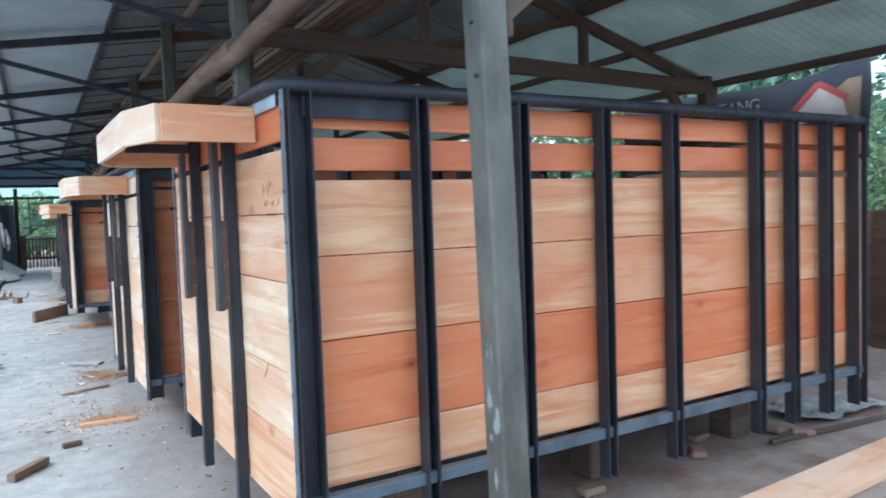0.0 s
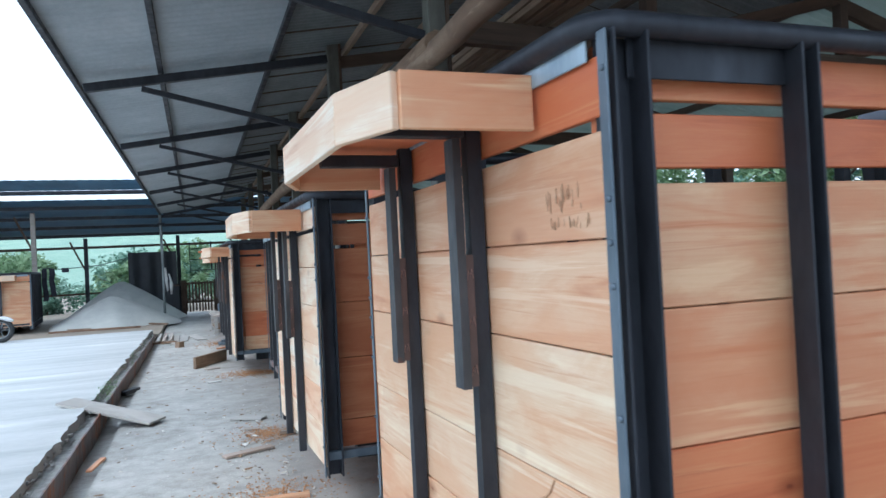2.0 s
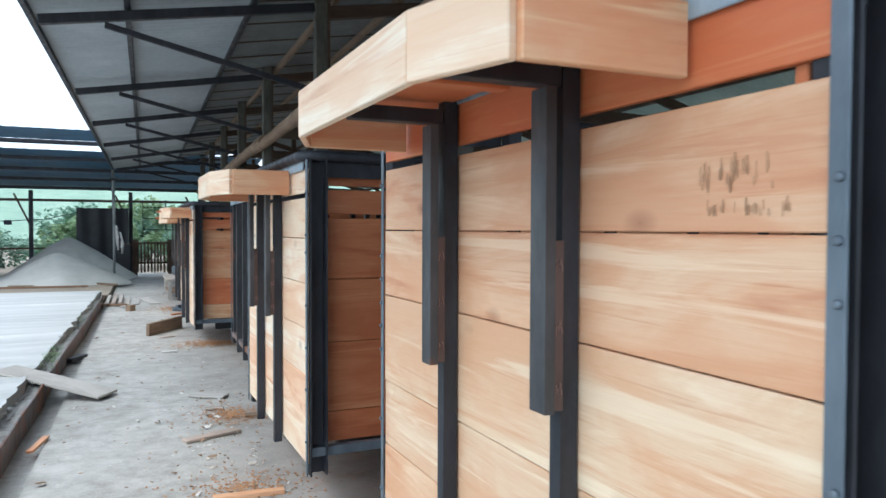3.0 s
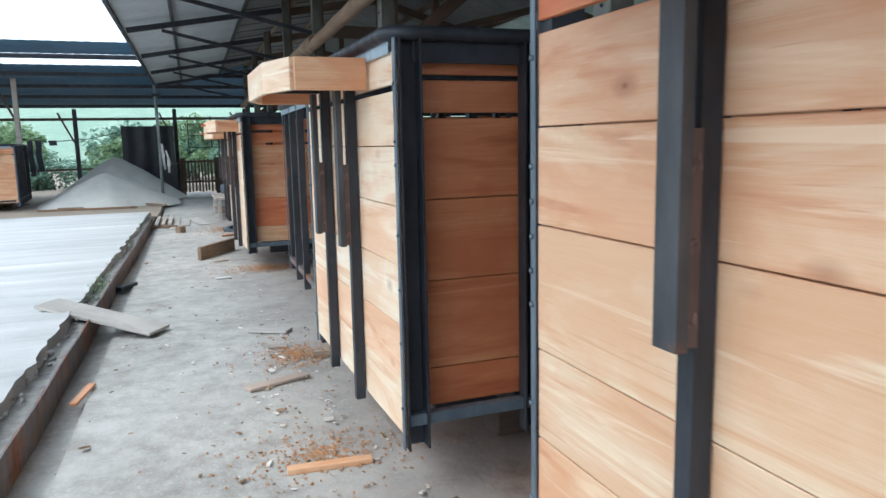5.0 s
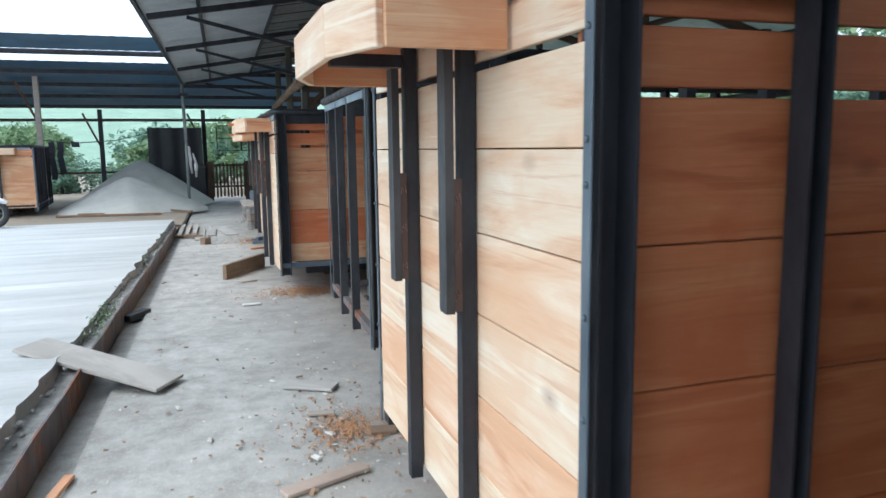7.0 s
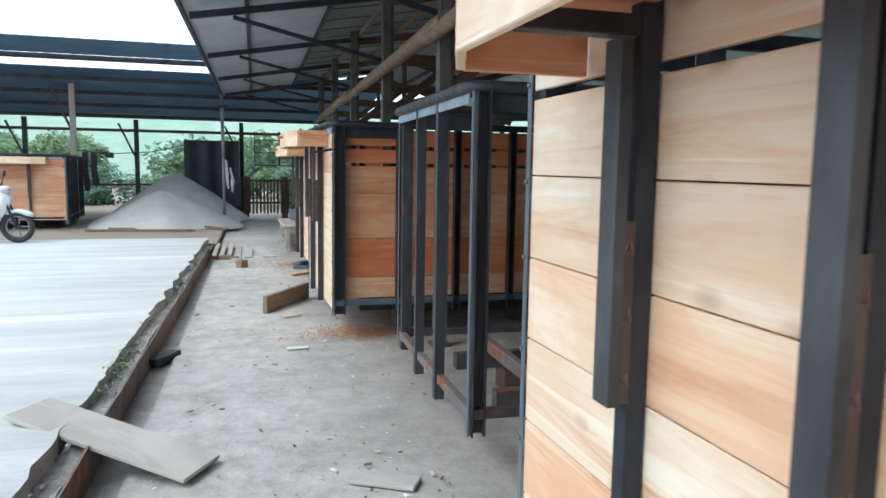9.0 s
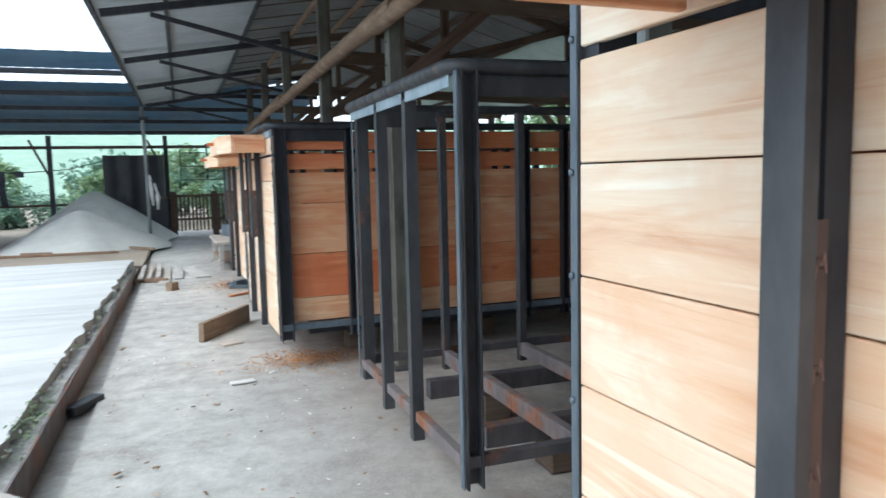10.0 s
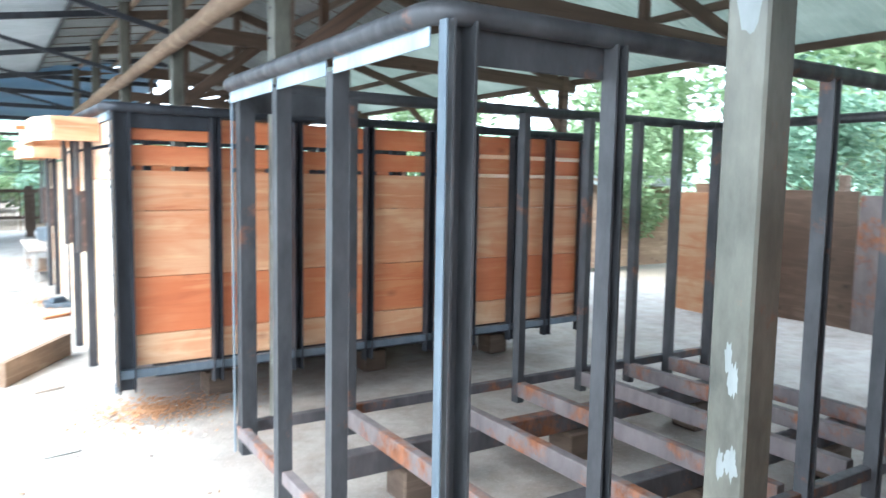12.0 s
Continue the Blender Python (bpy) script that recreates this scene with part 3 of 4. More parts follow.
def corrugated(name, u0, u1, v0, v1, lift, material, label, zfun, pitch=0.09, amp=0.011, to=shed):
    bm = bmesh.new()
    n = int((v1 - v0) / pitch * 4)
    prev = None
    for k in range(n + 1):
        v = v0 + (v1 - v0) * k / n
        dz = amp * math.sin(2 * math.pi * k / 4 + 0.4)
        cur = [bm.verts.new(to(u, v, zfun(u) + lift + dz)) for u in (u0, (u0 + u1) / 2, u1)]
        if prev:
            for i in range(2):
                f = bm.faces.new((prev[i], prev[i + 1], cur[i + 1], cur[i]))
                f.smooth = True
        prev = cur
    ob = part(name, bm, material)
    return tagged(ob, label, "ceiling", kind="structure")


corrugated("ceiling_eave", -1.15, 0.75, 1.3, 26, 0.085, FIBRE, "pale corrugated roof sheets at the eave", roof_z, 0.13)
corrugated("ceiling_inner", 0.66, 2.92, 1.3, 26, 0.115, ZINC, "grey zinc roof sheets on dark battens", roof_z)
corrugated("ceiling_back", 2.88, 4.9, 1.3, 26, 0.10, ZINC, "grey zinc roof sheets behind the ridge", roof_z)
for a, c in ((1.3, 2.9), (2.9, 5.7), (5.7, 8.2), (8.2, 12.5), (12.5, 15.0), (15.0, 26)):
    corrugated("ceiling_outer", 4.8, 6.9, a - 0.02, c + 0.02, 0.085, CLEAR, "milky green see-through roof sheets", roof_z)

COLS = [2.01, 5.33, 8.69, 12.09, 15.1, 18.4, 21.7, 25.2]


def col_x(y):
    return 1.30 + 0.036 * y


def shed_column(x, y, z, label, patch=None, lean=0.0):
    c = thing("shed_column", pose(x, y, 0, 0, lean, 0), label, "column", "columns that carry the shed roof")
    part("shaft", box(-0.056, 0.056, -0.056, 0.056, 0.03, z, bevel=0.007), COLUMN, c)
    part("base_plate", box(-0.09, 0.09, -0.09, 0.09, 0.0, 0.03, bevel=0.004), STEEL_RUST, c)
    part("upper_splice", box(0.058, 0.085, -0.05, 0.05, 2.25, z, bevel=0.004), WOOD_DARK, c)
    for k in range(4):
        part("bolt", tube([(-0.064, rng.uniform(-0.02, 0.02), 2.12 + k * 0.18), (-0.055, 0, 2.12 + k * 0.18)], 0.007, 6), STEEL, c)
    worn = random.Random(int(y * 10))
    for (z0, z1, w) in patch or ():
        n = max(1, int((z1 - z0) / 0.035)) if w < 0.036 else 1
        bm = bmesh.new()
        for q in range(n):
            zc = worn.uniform(z0, z1) if n > 1 else (z0 + z1) / 2
            h = worn.uniform(0.01, 0.05) if n > 1 else (z1 - z0) / 2
            yc, ww = (worn.gauss(0, 0.016), w * worn.uniform(0.25, 0.8)) if n > 1 else (0.008, w)
            pts = []
            for k in range(20):
                a = 2 * math.pi * k / 20
                rr = 1 + 0.55 * noise.noise((2.5 * math.cos(a) + zc * 7, 2.5 * math.sin(a), q)) + 0.3 * noise.noise((9 * math.cos(a), 9 * math.sin(a), zc))
                pts.append((min(0.050, max(-0.050, yc + ww * rr * math.cos(a))), zc + h * rr * math.sin(a)))
            lift = -0.0568 - 0.00012 * q
            bm.faces.new([bm.verts.new((lift, -p, v)) for p, v in pts])
        part("paint_patch", bm, PALE_PAINT, c, "pale worn paint patch")
    return c


shed_column(1.45, 2.01, 3.95, "dark steel shed column with scuffed pale paint", [(0.3, 0.75, 0.022), (0.78, 1.0, 0.02), (1.15, 1.3, 0.012)], -1.6)
shed_column(1.49, 5.33, 3.95, "dark steel shed column between two truck bodies", [(0.2, 1.1, 0.04)])
shed_column(1.613, 8.69, 3.95, "grey steel shed column with a pale paint patch", [(1.95, 2.22, 0.038), (0.7, 1.0, 0.028), (1.1, 1.22, 0.016)])
shed_column(1.735, 12.09, 3.95, "grey steel shed column beside the bare frame", [(0.4, 1.6, 0.01)])
for y in (15.1, 18.4, 21.7, 25.2):
    shed_column(col_x(y), y, 3.95, "dark steel shed column in the row")
for y in (2.01, 5.33, 8.69, 12.09, 15.1, 18.4, 21.7, 25.2):
    x = 6.45 + 0.034 * y
    c = thing("shed_column", pose(x, y, 0), "dark timber column at the back eave", "column", "columns at the back of the shed")
    part("shaft", box(-0.06, 0.06, -0.06, 0.06, 0, 3.05, bevel=0.008), WOOD_DARK, c)

for y in COLS:
    cx = col_x(y)
    ox = 0.034 * y
    tr = thing("roof_truss", pose(0, y, 0), "dark steel and timber roof truss", "roof truss", "roof trusses of the shed")
    beam("eave_rafter", (-1.05 + ox, 0, roof_z(-1.05) - 0.03), (cx - 0.06, 0, roof_z(cx - ox) - 0.03), 0.07, 0.08, STEEL, tr)
    beam("knee_brace", (-0.55 + ox, 0.03, roof_z(-0.55) - 0.09), (cx - 0.06, 0.03, 3.0), 0.045, 0.05, STEEL, tr)
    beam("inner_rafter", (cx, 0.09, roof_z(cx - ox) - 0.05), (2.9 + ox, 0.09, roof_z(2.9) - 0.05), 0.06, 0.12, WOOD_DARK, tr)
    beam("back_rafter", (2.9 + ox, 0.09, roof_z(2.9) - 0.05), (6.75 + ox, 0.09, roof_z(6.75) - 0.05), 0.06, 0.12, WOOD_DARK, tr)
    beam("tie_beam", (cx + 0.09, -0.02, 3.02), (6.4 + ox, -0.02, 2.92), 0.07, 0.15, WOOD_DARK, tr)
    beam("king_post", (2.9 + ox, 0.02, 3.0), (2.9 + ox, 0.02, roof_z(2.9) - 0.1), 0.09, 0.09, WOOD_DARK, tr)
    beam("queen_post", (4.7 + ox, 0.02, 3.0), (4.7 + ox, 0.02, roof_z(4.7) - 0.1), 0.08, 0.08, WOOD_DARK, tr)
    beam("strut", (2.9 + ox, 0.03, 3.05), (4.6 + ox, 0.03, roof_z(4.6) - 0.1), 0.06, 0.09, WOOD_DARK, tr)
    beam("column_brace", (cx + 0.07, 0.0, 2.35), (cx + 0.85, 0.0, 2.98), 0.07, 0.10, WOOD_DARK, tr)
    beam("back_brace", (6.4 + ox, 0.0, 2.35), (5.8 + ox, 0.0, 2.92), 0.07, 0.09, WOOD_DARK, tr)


def purlin(u, drop, w, h, material, label, name="purlin", v0=1.2, v1=26, bend=0.0):
    a, c = shed(u, v0, roof_z(u) + drop), shed(u + bend, v1, roof_z(u) + drop)
    ob = beam(name, a, c, w, h, material)
    tagged(ob, label, "purlin", "purlins under the roof")


for u in (-1.1, -0.35, 0.72):
    purlin(u, 0.045, 0.05, 0.05, STEEL, "thin steel purlin under the pale roof sheets")
for u in (1.5, 2.2, 2.85):
    purlin(u, 0.06, 0.05, 0.07, WOOD_OLD, "weathered timber purlin under the zinc sheets")
for u in (3.7, 4.75, 5.7, 6.75):
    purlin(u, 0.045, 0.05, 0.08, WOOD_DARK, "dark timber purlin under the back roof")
v = 1.5
bm = bmesh.new()
while v < 25.5:
    for u0, u1 in ((0.75, 2.85), (2.95, 4.85)):
        a, c = shed(u0, v, roof_z(u0) + 0.098), shed(u1, v, roof_z(u1) + 0.098)
        b2, m2 = beam_between(a, c, 0.02, 0.012, 0)
        b2.transform(m2)
        me = bpy.data.meshes.new("tmp")
        b2.to_mesh(me)
        b2.free()
        bm.from_mesh(me)
        bpy.data.meshes.remove(me)
    v += 0.82
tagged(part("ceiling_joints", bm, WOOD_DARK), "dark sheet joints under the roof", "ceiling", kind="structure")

# round timbers and stacked battens laid lengthwise under the trusses
def round_timber(a, c, r, label):
    n = 14
    a, c = Vector(a), Vector(c)
    pts = [a.lerp(c, i / n) + Vector((0.02 * noise.noise((i * 0.7, a.x, 0)), 0, 0.02 * noise.noise((i * 0.7, a.y, 3)))) for i in range(n + 1)]
    ob = part("timber_pole", tube(pts, [r * (1.1 - 0.25 * i / n) for i in range(n + 1)], 9), WOOD_OLD)
    return tagged(ob, label, "timber", "timbers under the roof")


for y0, y1 in ((1.3, 5.6), (5.0, 12.2), (11.6, 18.6), (18.0, 25.4)):
    round_timber((1.19 + 0.036 * y0, y0, 2.84), (1.19 + 0.036 * y1, y1, 2.80), 0.075, "peeled round timber lashed along the columns")
for i in range(6):
    a = (1.95 + 0.09 * (i % 4), 2.2, 3.14 + 0.055 * (i // 4))
    c = (2.2 + 0.09 * (i % 4), 8.8, 3.14 + 0.055 * (i // 4))
    ob = beam("batten", a, c, 0.06, 0.045, WOOD_OLD)
    tagged(ob, "sawn batten stored on the tie beams", "batten", "battens stored under the roof")

# ---- far shed behind the yard ----
def far_roof(name, y0, z0, y1, z1, label):
    bm = bmesh.new()
    n = 420
    prev = None
    for k in range(n + 1):
        x = -26 + 30 * k / n
        dz = 0.004 * math.sin(2 * math.pi * k / 4 + 0.5)
        cur = [bm.verts.new((x, y0, z0 + dz)), bm.verts.new((x, y1, z1 + dz))]
        if prev:
            bm.faces.new((prev[0], cur[0], cur[1], prev[1]))
        prev = cur
    return tagged(part(name, bm, HAZE_ROOF), label, "roof", kind="structure")


far_roof("roof_front", 22.7, 4.2, 24.6, 4.12, "metal roof sheets, blued for haze, over the yard's front row")
far_roof("roof_back", 25.0, 3.88, 30.6, 3.02, "dark metal roof of the far shed, blued for haze")
for i, y in enumerate((25.6, 27.0, 28.4, 29.8)):
    z = 3.88 - (y - 25.0) * 0.154 - 0.1
    tagged(beam("purlin", (-26, y, z), (4, y, z), 0.07, 0.1, STEEL), "dark purlin under the far roof", "purlin", "purlins of the far shed")
tagged(beam("roof_beam", (-26, 29.9, 2.62), (4, 29.9, 2.62), 0.06, 0.09, WOOD_DARK), "dark rail below the far roof's edge", "beam")
tagged(beam("roof_beam", (-26, 24.7, 4.06), (4, 24.7, 4.06), 0.07, 0.12, STEEL), "dark beam under the far roof's front edge", "beam")
for x in (-20.5, -17, -13.5, -10.3, -7.1):
    for y, z in ((26.3, 3.62), (29.9, 2.95)):
        c = thing("shed_post", pose(x, y, 0), "slim grey post of the far shed with a slanting brace", "post", "posts of the far shed")
        part("shaft", box(-0.06, 0.06, -0.06, 0.06, 0, z, bevel=0.008), WOOD_GREY if y < 28 else STEEL, c)
        beam("brace", (0.06, 0, z - 1.0), (0.55, 0, z - 0.12), 0.05, 0.06, WOOD_DARK, c)
for x, y, z, w in ((-3.93, 26.3, 3.62, WOOD_GREY), (-2.85, 29.9, 2.95, STEEL), (-5.9, 29.9, 2.95, STEEL), (0.25, 29.9, 2.95, STEEL), (2.6, 29.9, 2.95, STEEL)):
    c = thing("shed_post", pose(x, y, 0), "slim post of the far shed with a slanting brace", "post", "posts of the far shed")
    part("shaft", box(-0.065, 0.065, -0.065, 0.065, 0, z, bevel=0.008), w, c)
    beam("brace", (-0.06, 0, z - 1.1), (-0.5, 0, z - 0.12), 0.05, 0.06, WOOD_DARK, c)
rail = thing("back_rail", pose(0, 0, 0), "dark horizontal rail behind the sand heap", "rail")
beam("bar", (-26, 29.95, 0.85), (-1.6, 29.95, 0.98), 0.05, 0.06, WOOD_DARK, rail)
# eave pole of the near shed
c = thing("eave_pole", pose(-0.28, 25.8, 0), "thin worn steel pole with rags tied to it", "pole")
part("shaft", tube([(0, 0, 0.0), (0.01, 0, 1.2), (0.0, 0, 2.4), (-0.02, 0, 3.45)], 0.045, 8), PALE_PAINT, c)
part("bracket", box(-0.1, 0.12, -0.05, 0.05, 3.1, 3.18, bevel=0.01), STEEL, c)
for q in range(3):
    pts = [(0.06 + 0.05 * q, 0.0, 1.75 - 0.1 * q), (0.10 + 0.06 * q, 0.02, 1.4 - 0.1 * q), (0.12 + 0.05 * q, 0, 1.0 - 0.05 * q)]
    part("rag", tube(pts, [0.03, 0.07, 0.03], 7), PAPER if q != 1 else CLOTH, c, "rag hanging from the pole")


def heap(x, y, r, h, seed, label):
    """A cone of sand at its angle of rest, with a rounded top and an uneven foot."""
    bm = bmesh.new()
    rings, seg = 26, 64
    grid = []
    for i in range(rings + 1):
        f = i / rings
        row = []
        for k in range(seg):
            a = 2 * math.pi * k / seg
            rr = r * f * (1 + 0.16 * noise.noise((math.cos(a) * 1.5 + seed, math.sin(a) * 1.5, 0)))
            z = h * (1 - math.sqrt(f * f + 0.012)) / (1 - math.sqrt(0.012)) if f < 0.98 else -0.03
            z = max(z, -0.03) + 0.04 * noise.noise((rr * math.cos(a) * 1.6, rr * math.sin(a) * 1.6, seed)) * (1 - f)
            row.append(bm.verts.new((rr * math.cos(a), rr * math.sin(a), z)))
        grid.append(row)
    for a, c in zip(grid, grid[1:]):
        for k in range(seg):
            f = bm.faces.new((a[k], a[(k + 1) % seg], c[(k + 1) % seg], c[k]))
            f.smooth = True
    bmesh.ops.remove_doubles(bm, verts=bm.verts[:], dist=0.0005)
    bmesh.ops.recalc_face_normals(bm, faces=bm.faces[:])
    ob = part("sand_cone", bm, SAND, at=pose(x, y, 0.09))
    return tagged(ob, label, "sand pile", "heaps of sand behind the yard")


heap(-1.75, 25.4, 1.95, 0.86, 1.0, "pale grey heap of building sand on the ground")
heap(-1.6, 27.5, 1.9, 1.28, 4.0, "darker damp sand heap behind the pale one")
for a, c in (((-2.8, 23.7), (-2.2, 23.55)), ((-3.2, 23.25), (-0.9, 23.05)), ((-0.7, 24.0), (-0.2, 23.3))):
    ob = beam("batten", (*a, 0.14), (*c, 0.14), 0.07, 0.05, WOOD_OLD)
    tagged(ob, "weathered batten lying before the sand", "batten")

# black screen, mesh panels and picket fence at the end of the aisle
bm = bmesh.new()
bmesh.ops.create_grid(bm, x_segments=24, y_segments=24, size=0.5)
for v in bm.verts:
    v.co = Vector((v.co.x * 1.62, 0.03 * math.sin(v.co.x * 19) + 0.02 * noise.noise(v.co * 5), v.co.y * 2.15))
ob = part("plastic_screen", bm, TARP, at=pose(-0.64, 29.2, 1.28))
tagged(ob, "black plastic sheet hung between two posts", "tarpaulin")
sol = ob.modifiers.new("thick", "SOLIDIFY")
sol.thickness = 0.006
shelf = thing("dark_cabinet", pose(-0.05, 28.6, 0), "dark cupboard beside the black sheet", "cabinet")
part("body", box(-0.25, 0.25, -0.2, 0.2, 0.0, 1.1, bevel=0.01), TARP, shelf)
part("top", box(-0.28, 0.28, -0.23, 0.23, 1.1, 1.14, bevel=0.006), WOOD_DARK, shelf)


def picket_fence(x0, x1, y, gap=0.105):
    f = thing("picket_fence", pose(0, y, 0), "dark timber picket fence at the aisle's end", "fence")
    for z in (0.45, 1.12):
        part("rail", box(x0, x1, 0.03, 0.07, z, z + 0.07, bevel=0.004), WOOD_DARK, f)
    x = x0
    pm = mesh_of("picket", box(-0.028, 0.028, -0.012, 0.012, 0.16, 1.22, bevel=0.004), WOOD_DARK)
    while x < x1:
        part("picket", pm, None, f, at=pose(x, rng.uniform(-0.004, 0.004), rng.uniform(-0.02, 0.02)))
        x += gap + rng.uniform(-0.01, 0.01)
    for x in (x0, (x0 + x1) / 2 - 0.05, x1):
        part("post", box(x - 0.09, x + 0.09, 0.072, 0.2, 0, 1.28, bevel=0.006), WOOD_DARK, f)


picket_fence(0.35, 2.75, 28.6)
for x0, x1, z0, z1 in ((0.62, 1.35, 1.62, 2.4), (1.37, 2.3, 1.62, 2.1)):
    mesh_panel = thing("wire_panel", pose(0, 28.9, 0), "dark framed green wire mesh panel", "mesh panel", "mesh panels over the fence")
    for z in (z0, (z0 + z1) / 2, z1):
        part("bar", box(x0, x1, -0.012, 0.012, z - 0.012, z + 0.012), STEEL, mesh_panel)
    for x in (x0, x1):
        part("upright", box(x - 0.012, x + 0.012, -0.014, 0.014, z0, 2.66), STEEL, mesh_panel)
    bm = bmesh.new()
    n = int((x1 - x0) / 0.035)
    for i in range(n):
        add_box(bm, x0 + i * 0.035, x0 + i * 0.035 + 0.007, -0.003, 0.003, z0, z1)
    n = int((z1 - z0) / 0.035)
    for i in range(n):
        add_box(bm, x0, x1, 0.004, 0.008, z0 + i * 0.035, z0 + i * 0.035 + 0.007)
    tagged(part("wire", bm, LEAF_BLUE, mesh_panel), kind="stuff")

# clothes line
line = thing("clothes_line", pose(0, 26.1, 0), "sagging line with dark clothes hung out", "clothes line")
part("cord", tube([(-3.9, 0.2, 1.95), (-3.2, 0.2, 1.86), (-2.2, 1.5, 1.95), (-1.4, 3, 2.2)], 0.012, 5), CLOTH, line)
for x, w, h in ((-3.66, 0.07, 1.0), (-3.45, 0.075, 0.85), (-3.1, 0.1, 0.14)):
    bm = box(-w, w, -0.02, 0.02, -h, 0, bevel=0.008)
    bmesh.ops.subdivide_edges(bm, edges=[e for e in bm.edges if abs(e.verts[0].co.z - e.verts[1].co.z) > h * 0.5], cuts=6)
    for v in bm.verts:
        v.co.x += 0.05 * noise.noise((v.co.z * 4, x, 0))
        v.co.y += 0.03 * noise.noise((v.co.z * 5, x, 9))
    part("garment", bm, CLOTH, line, "dark garment hung by its end", pose(x, 0.2, 1.9))


# ---- scooter ----
def ring(r, w, seg=28):
    pts = [(r * math.cos(2 * math.pi * k / seg), 0, r * math.sin(2 * math.pi * k / seg)) for k in range(seg + 1)]
    return tube(pts, w, 8, False)


def scooter(m):
    s = thing("scooter", m, "white and blue-grey motor scooter on its side stand", "scooter")
    for x, name in ((0.62, "front_wheel"), (-0.62, "rear_wheel")):
        w = part(name, ring(0.235, 0.05), RUBBER, s, at=pose(x, 0, 0.285))
        part("rim", ring(0.185, 0.016), PALE_PAINT, w)
        part("hub", tube([(0, -0.05, 0), (0, 0.05, 0)], 0.045, 10), STEEL, w)
        for k in range(5):
            a = 2 * math.pi * k / 5
            part("spoke", tube([(0, 0, 0), (0.18 * math.cos(a), 0, 0.18 * math.sin(a))], 0.014, 6), PALE_PAINT, w)
    part("fork", tube([(0.62, 0.075, 0.285), (0.5, 0.075, 0.62), (0.42, 0.03, 0.86)], 0.02, 7), STEEL, s)
    part("fork", tube([(0.62, -0.075, 0.285), (0.5, -0.075, 0.62), (0.42, -0.03, 0.86)], 0.02, 7), STEEL, s)
    def shell(pts, half, mat_, name, label=""):
        bm = bmesh.new()
        lo = [bm.verts.new((x, -half, z)) for x, z in pts]
        hi = [bm.verts.new((x, half, z)) for x, z in pts]
        bm.faces.new(lo)
        bm.faces.new(hi[::-1])
        for i in range(len(pts)):
            j = (i + 1) % len(pts)
            bm.faces.new((lo[j], lo[i], hi[i], hi[j]))
        bmesh.ops.recalc_face_normals(bm, faces=bm.faces[:])
        bmesh.ops.bevel(bm, geom=bm.edges[:], offset=0.022, segments=2, affect="EDGES", clamp_overlap=True)
        for f in bm.faces:
            f.smooth = True
        return part(name, bm, mat_, s, label)
    shell([(0.9, 0.46), (0.86, 0.54), (0.66, 0.60), (0.46, 0.55), (0.44, 0.48), (0.62, 0.53), (0.8, 0.47)], 0.07, GLOSS_WHITE, "front_fender", "white front mudguard")
    shell([(0.40, 0.92), (0.52, 0.80), (0.48, 0.56), (0.32, 0.36), (0.2, 0.34), (0.26, 0.55), (0.3, 0.86)], 0.17, GLOSS_WHITE, "leg_shield", "white leg shield")
    shell([(0.46, 1.0), (0.54, 0.92), (0.42, 0.84), (0.26, 0.9), (0.28, 0.98)], 0.13, GLOSS_WHITE, "headlight_cowl")
    shell([(0.24, 0.38), (0.24, 0.30), (-0.3, 0.28), (-0.3, 0.38)], 0.16, TARP, "footboard")
    shell([(-0.12, 0.40), (-0.1, 0.70), (-0.5, 0.76), (-0.95, 0.80), (-0.98, 0.72), (-0.6, 0.48), (-0.3, 0.36)], 0.15, GLOSS_BLUE, "rear_body", "blue-grey rear body panels")
    shell([(-0.06, 0.72), (-0.04, 0.79), (-0.4, 0.80), (-0.85, 0.86), (-0.88, 0.80), (-0.45, 0.745)], 0.13, RUBBER, "saddle", "black saddle")
    part("handlebar", tube([(0.24, -0.34, 1.02), (0.34, -0.15, 0.98), (0.36, 0, 0.96), (0.34, 0.15, 0.98), (0.24, 0.34, 1.02)], 0.016, 7), RUBBER, s)
    for y in (-0.25, 0.25):
        mir = part("mirror", tube([(0.3, y, 1.0), (0.33, y * 1.1, 1.16)], 0.007, 6), STEEL, s)
        part("mirror_head", tube([(0.345, y * 1.15, 1.2), (0.33, y * 1.15, 1.2)], 0.055, 12), TARP, mir)
    part("engine", box(-0.6, -0.15, -0.1, 0.1, 0.2, 0.36, bevel=0.03), STEEL, s)
    part("exhaust", tube([(-0.2, -0.15, 0.24), (-0.5, -0.16, 0.26), (-0.85, -0.16, 0.36)], [0.03, 0.05, 0.055], 9), STEEL, s)
    part("side_stand", tube([(-0.02, 0.1, 0.3), (0.03, 0.2, 0.005)], 0.012, 6), STEEL, s)
    return s


scooter(pose(-4.30, 20.0, 0.22, 0, 0, -6))


# ---- loose things on the floor ----
def loose_board(a, c, w, h, wood, label, z=0.006, category="board", turn=0):
    L = math.dist(a, c)
    ob = part("loose_board", board_mesh(L, w, h, wood), None)
    ob.matrix_basis = pose((a[0] + c[0]) / 2, (a[1] + c[1]) / 2, z + h / 2, turn, 0, math.degrees(math.atan2(c[1] - a[1], c[0] - a[0])))
    return tagged(ob, label, category, "offcuts on the floor")


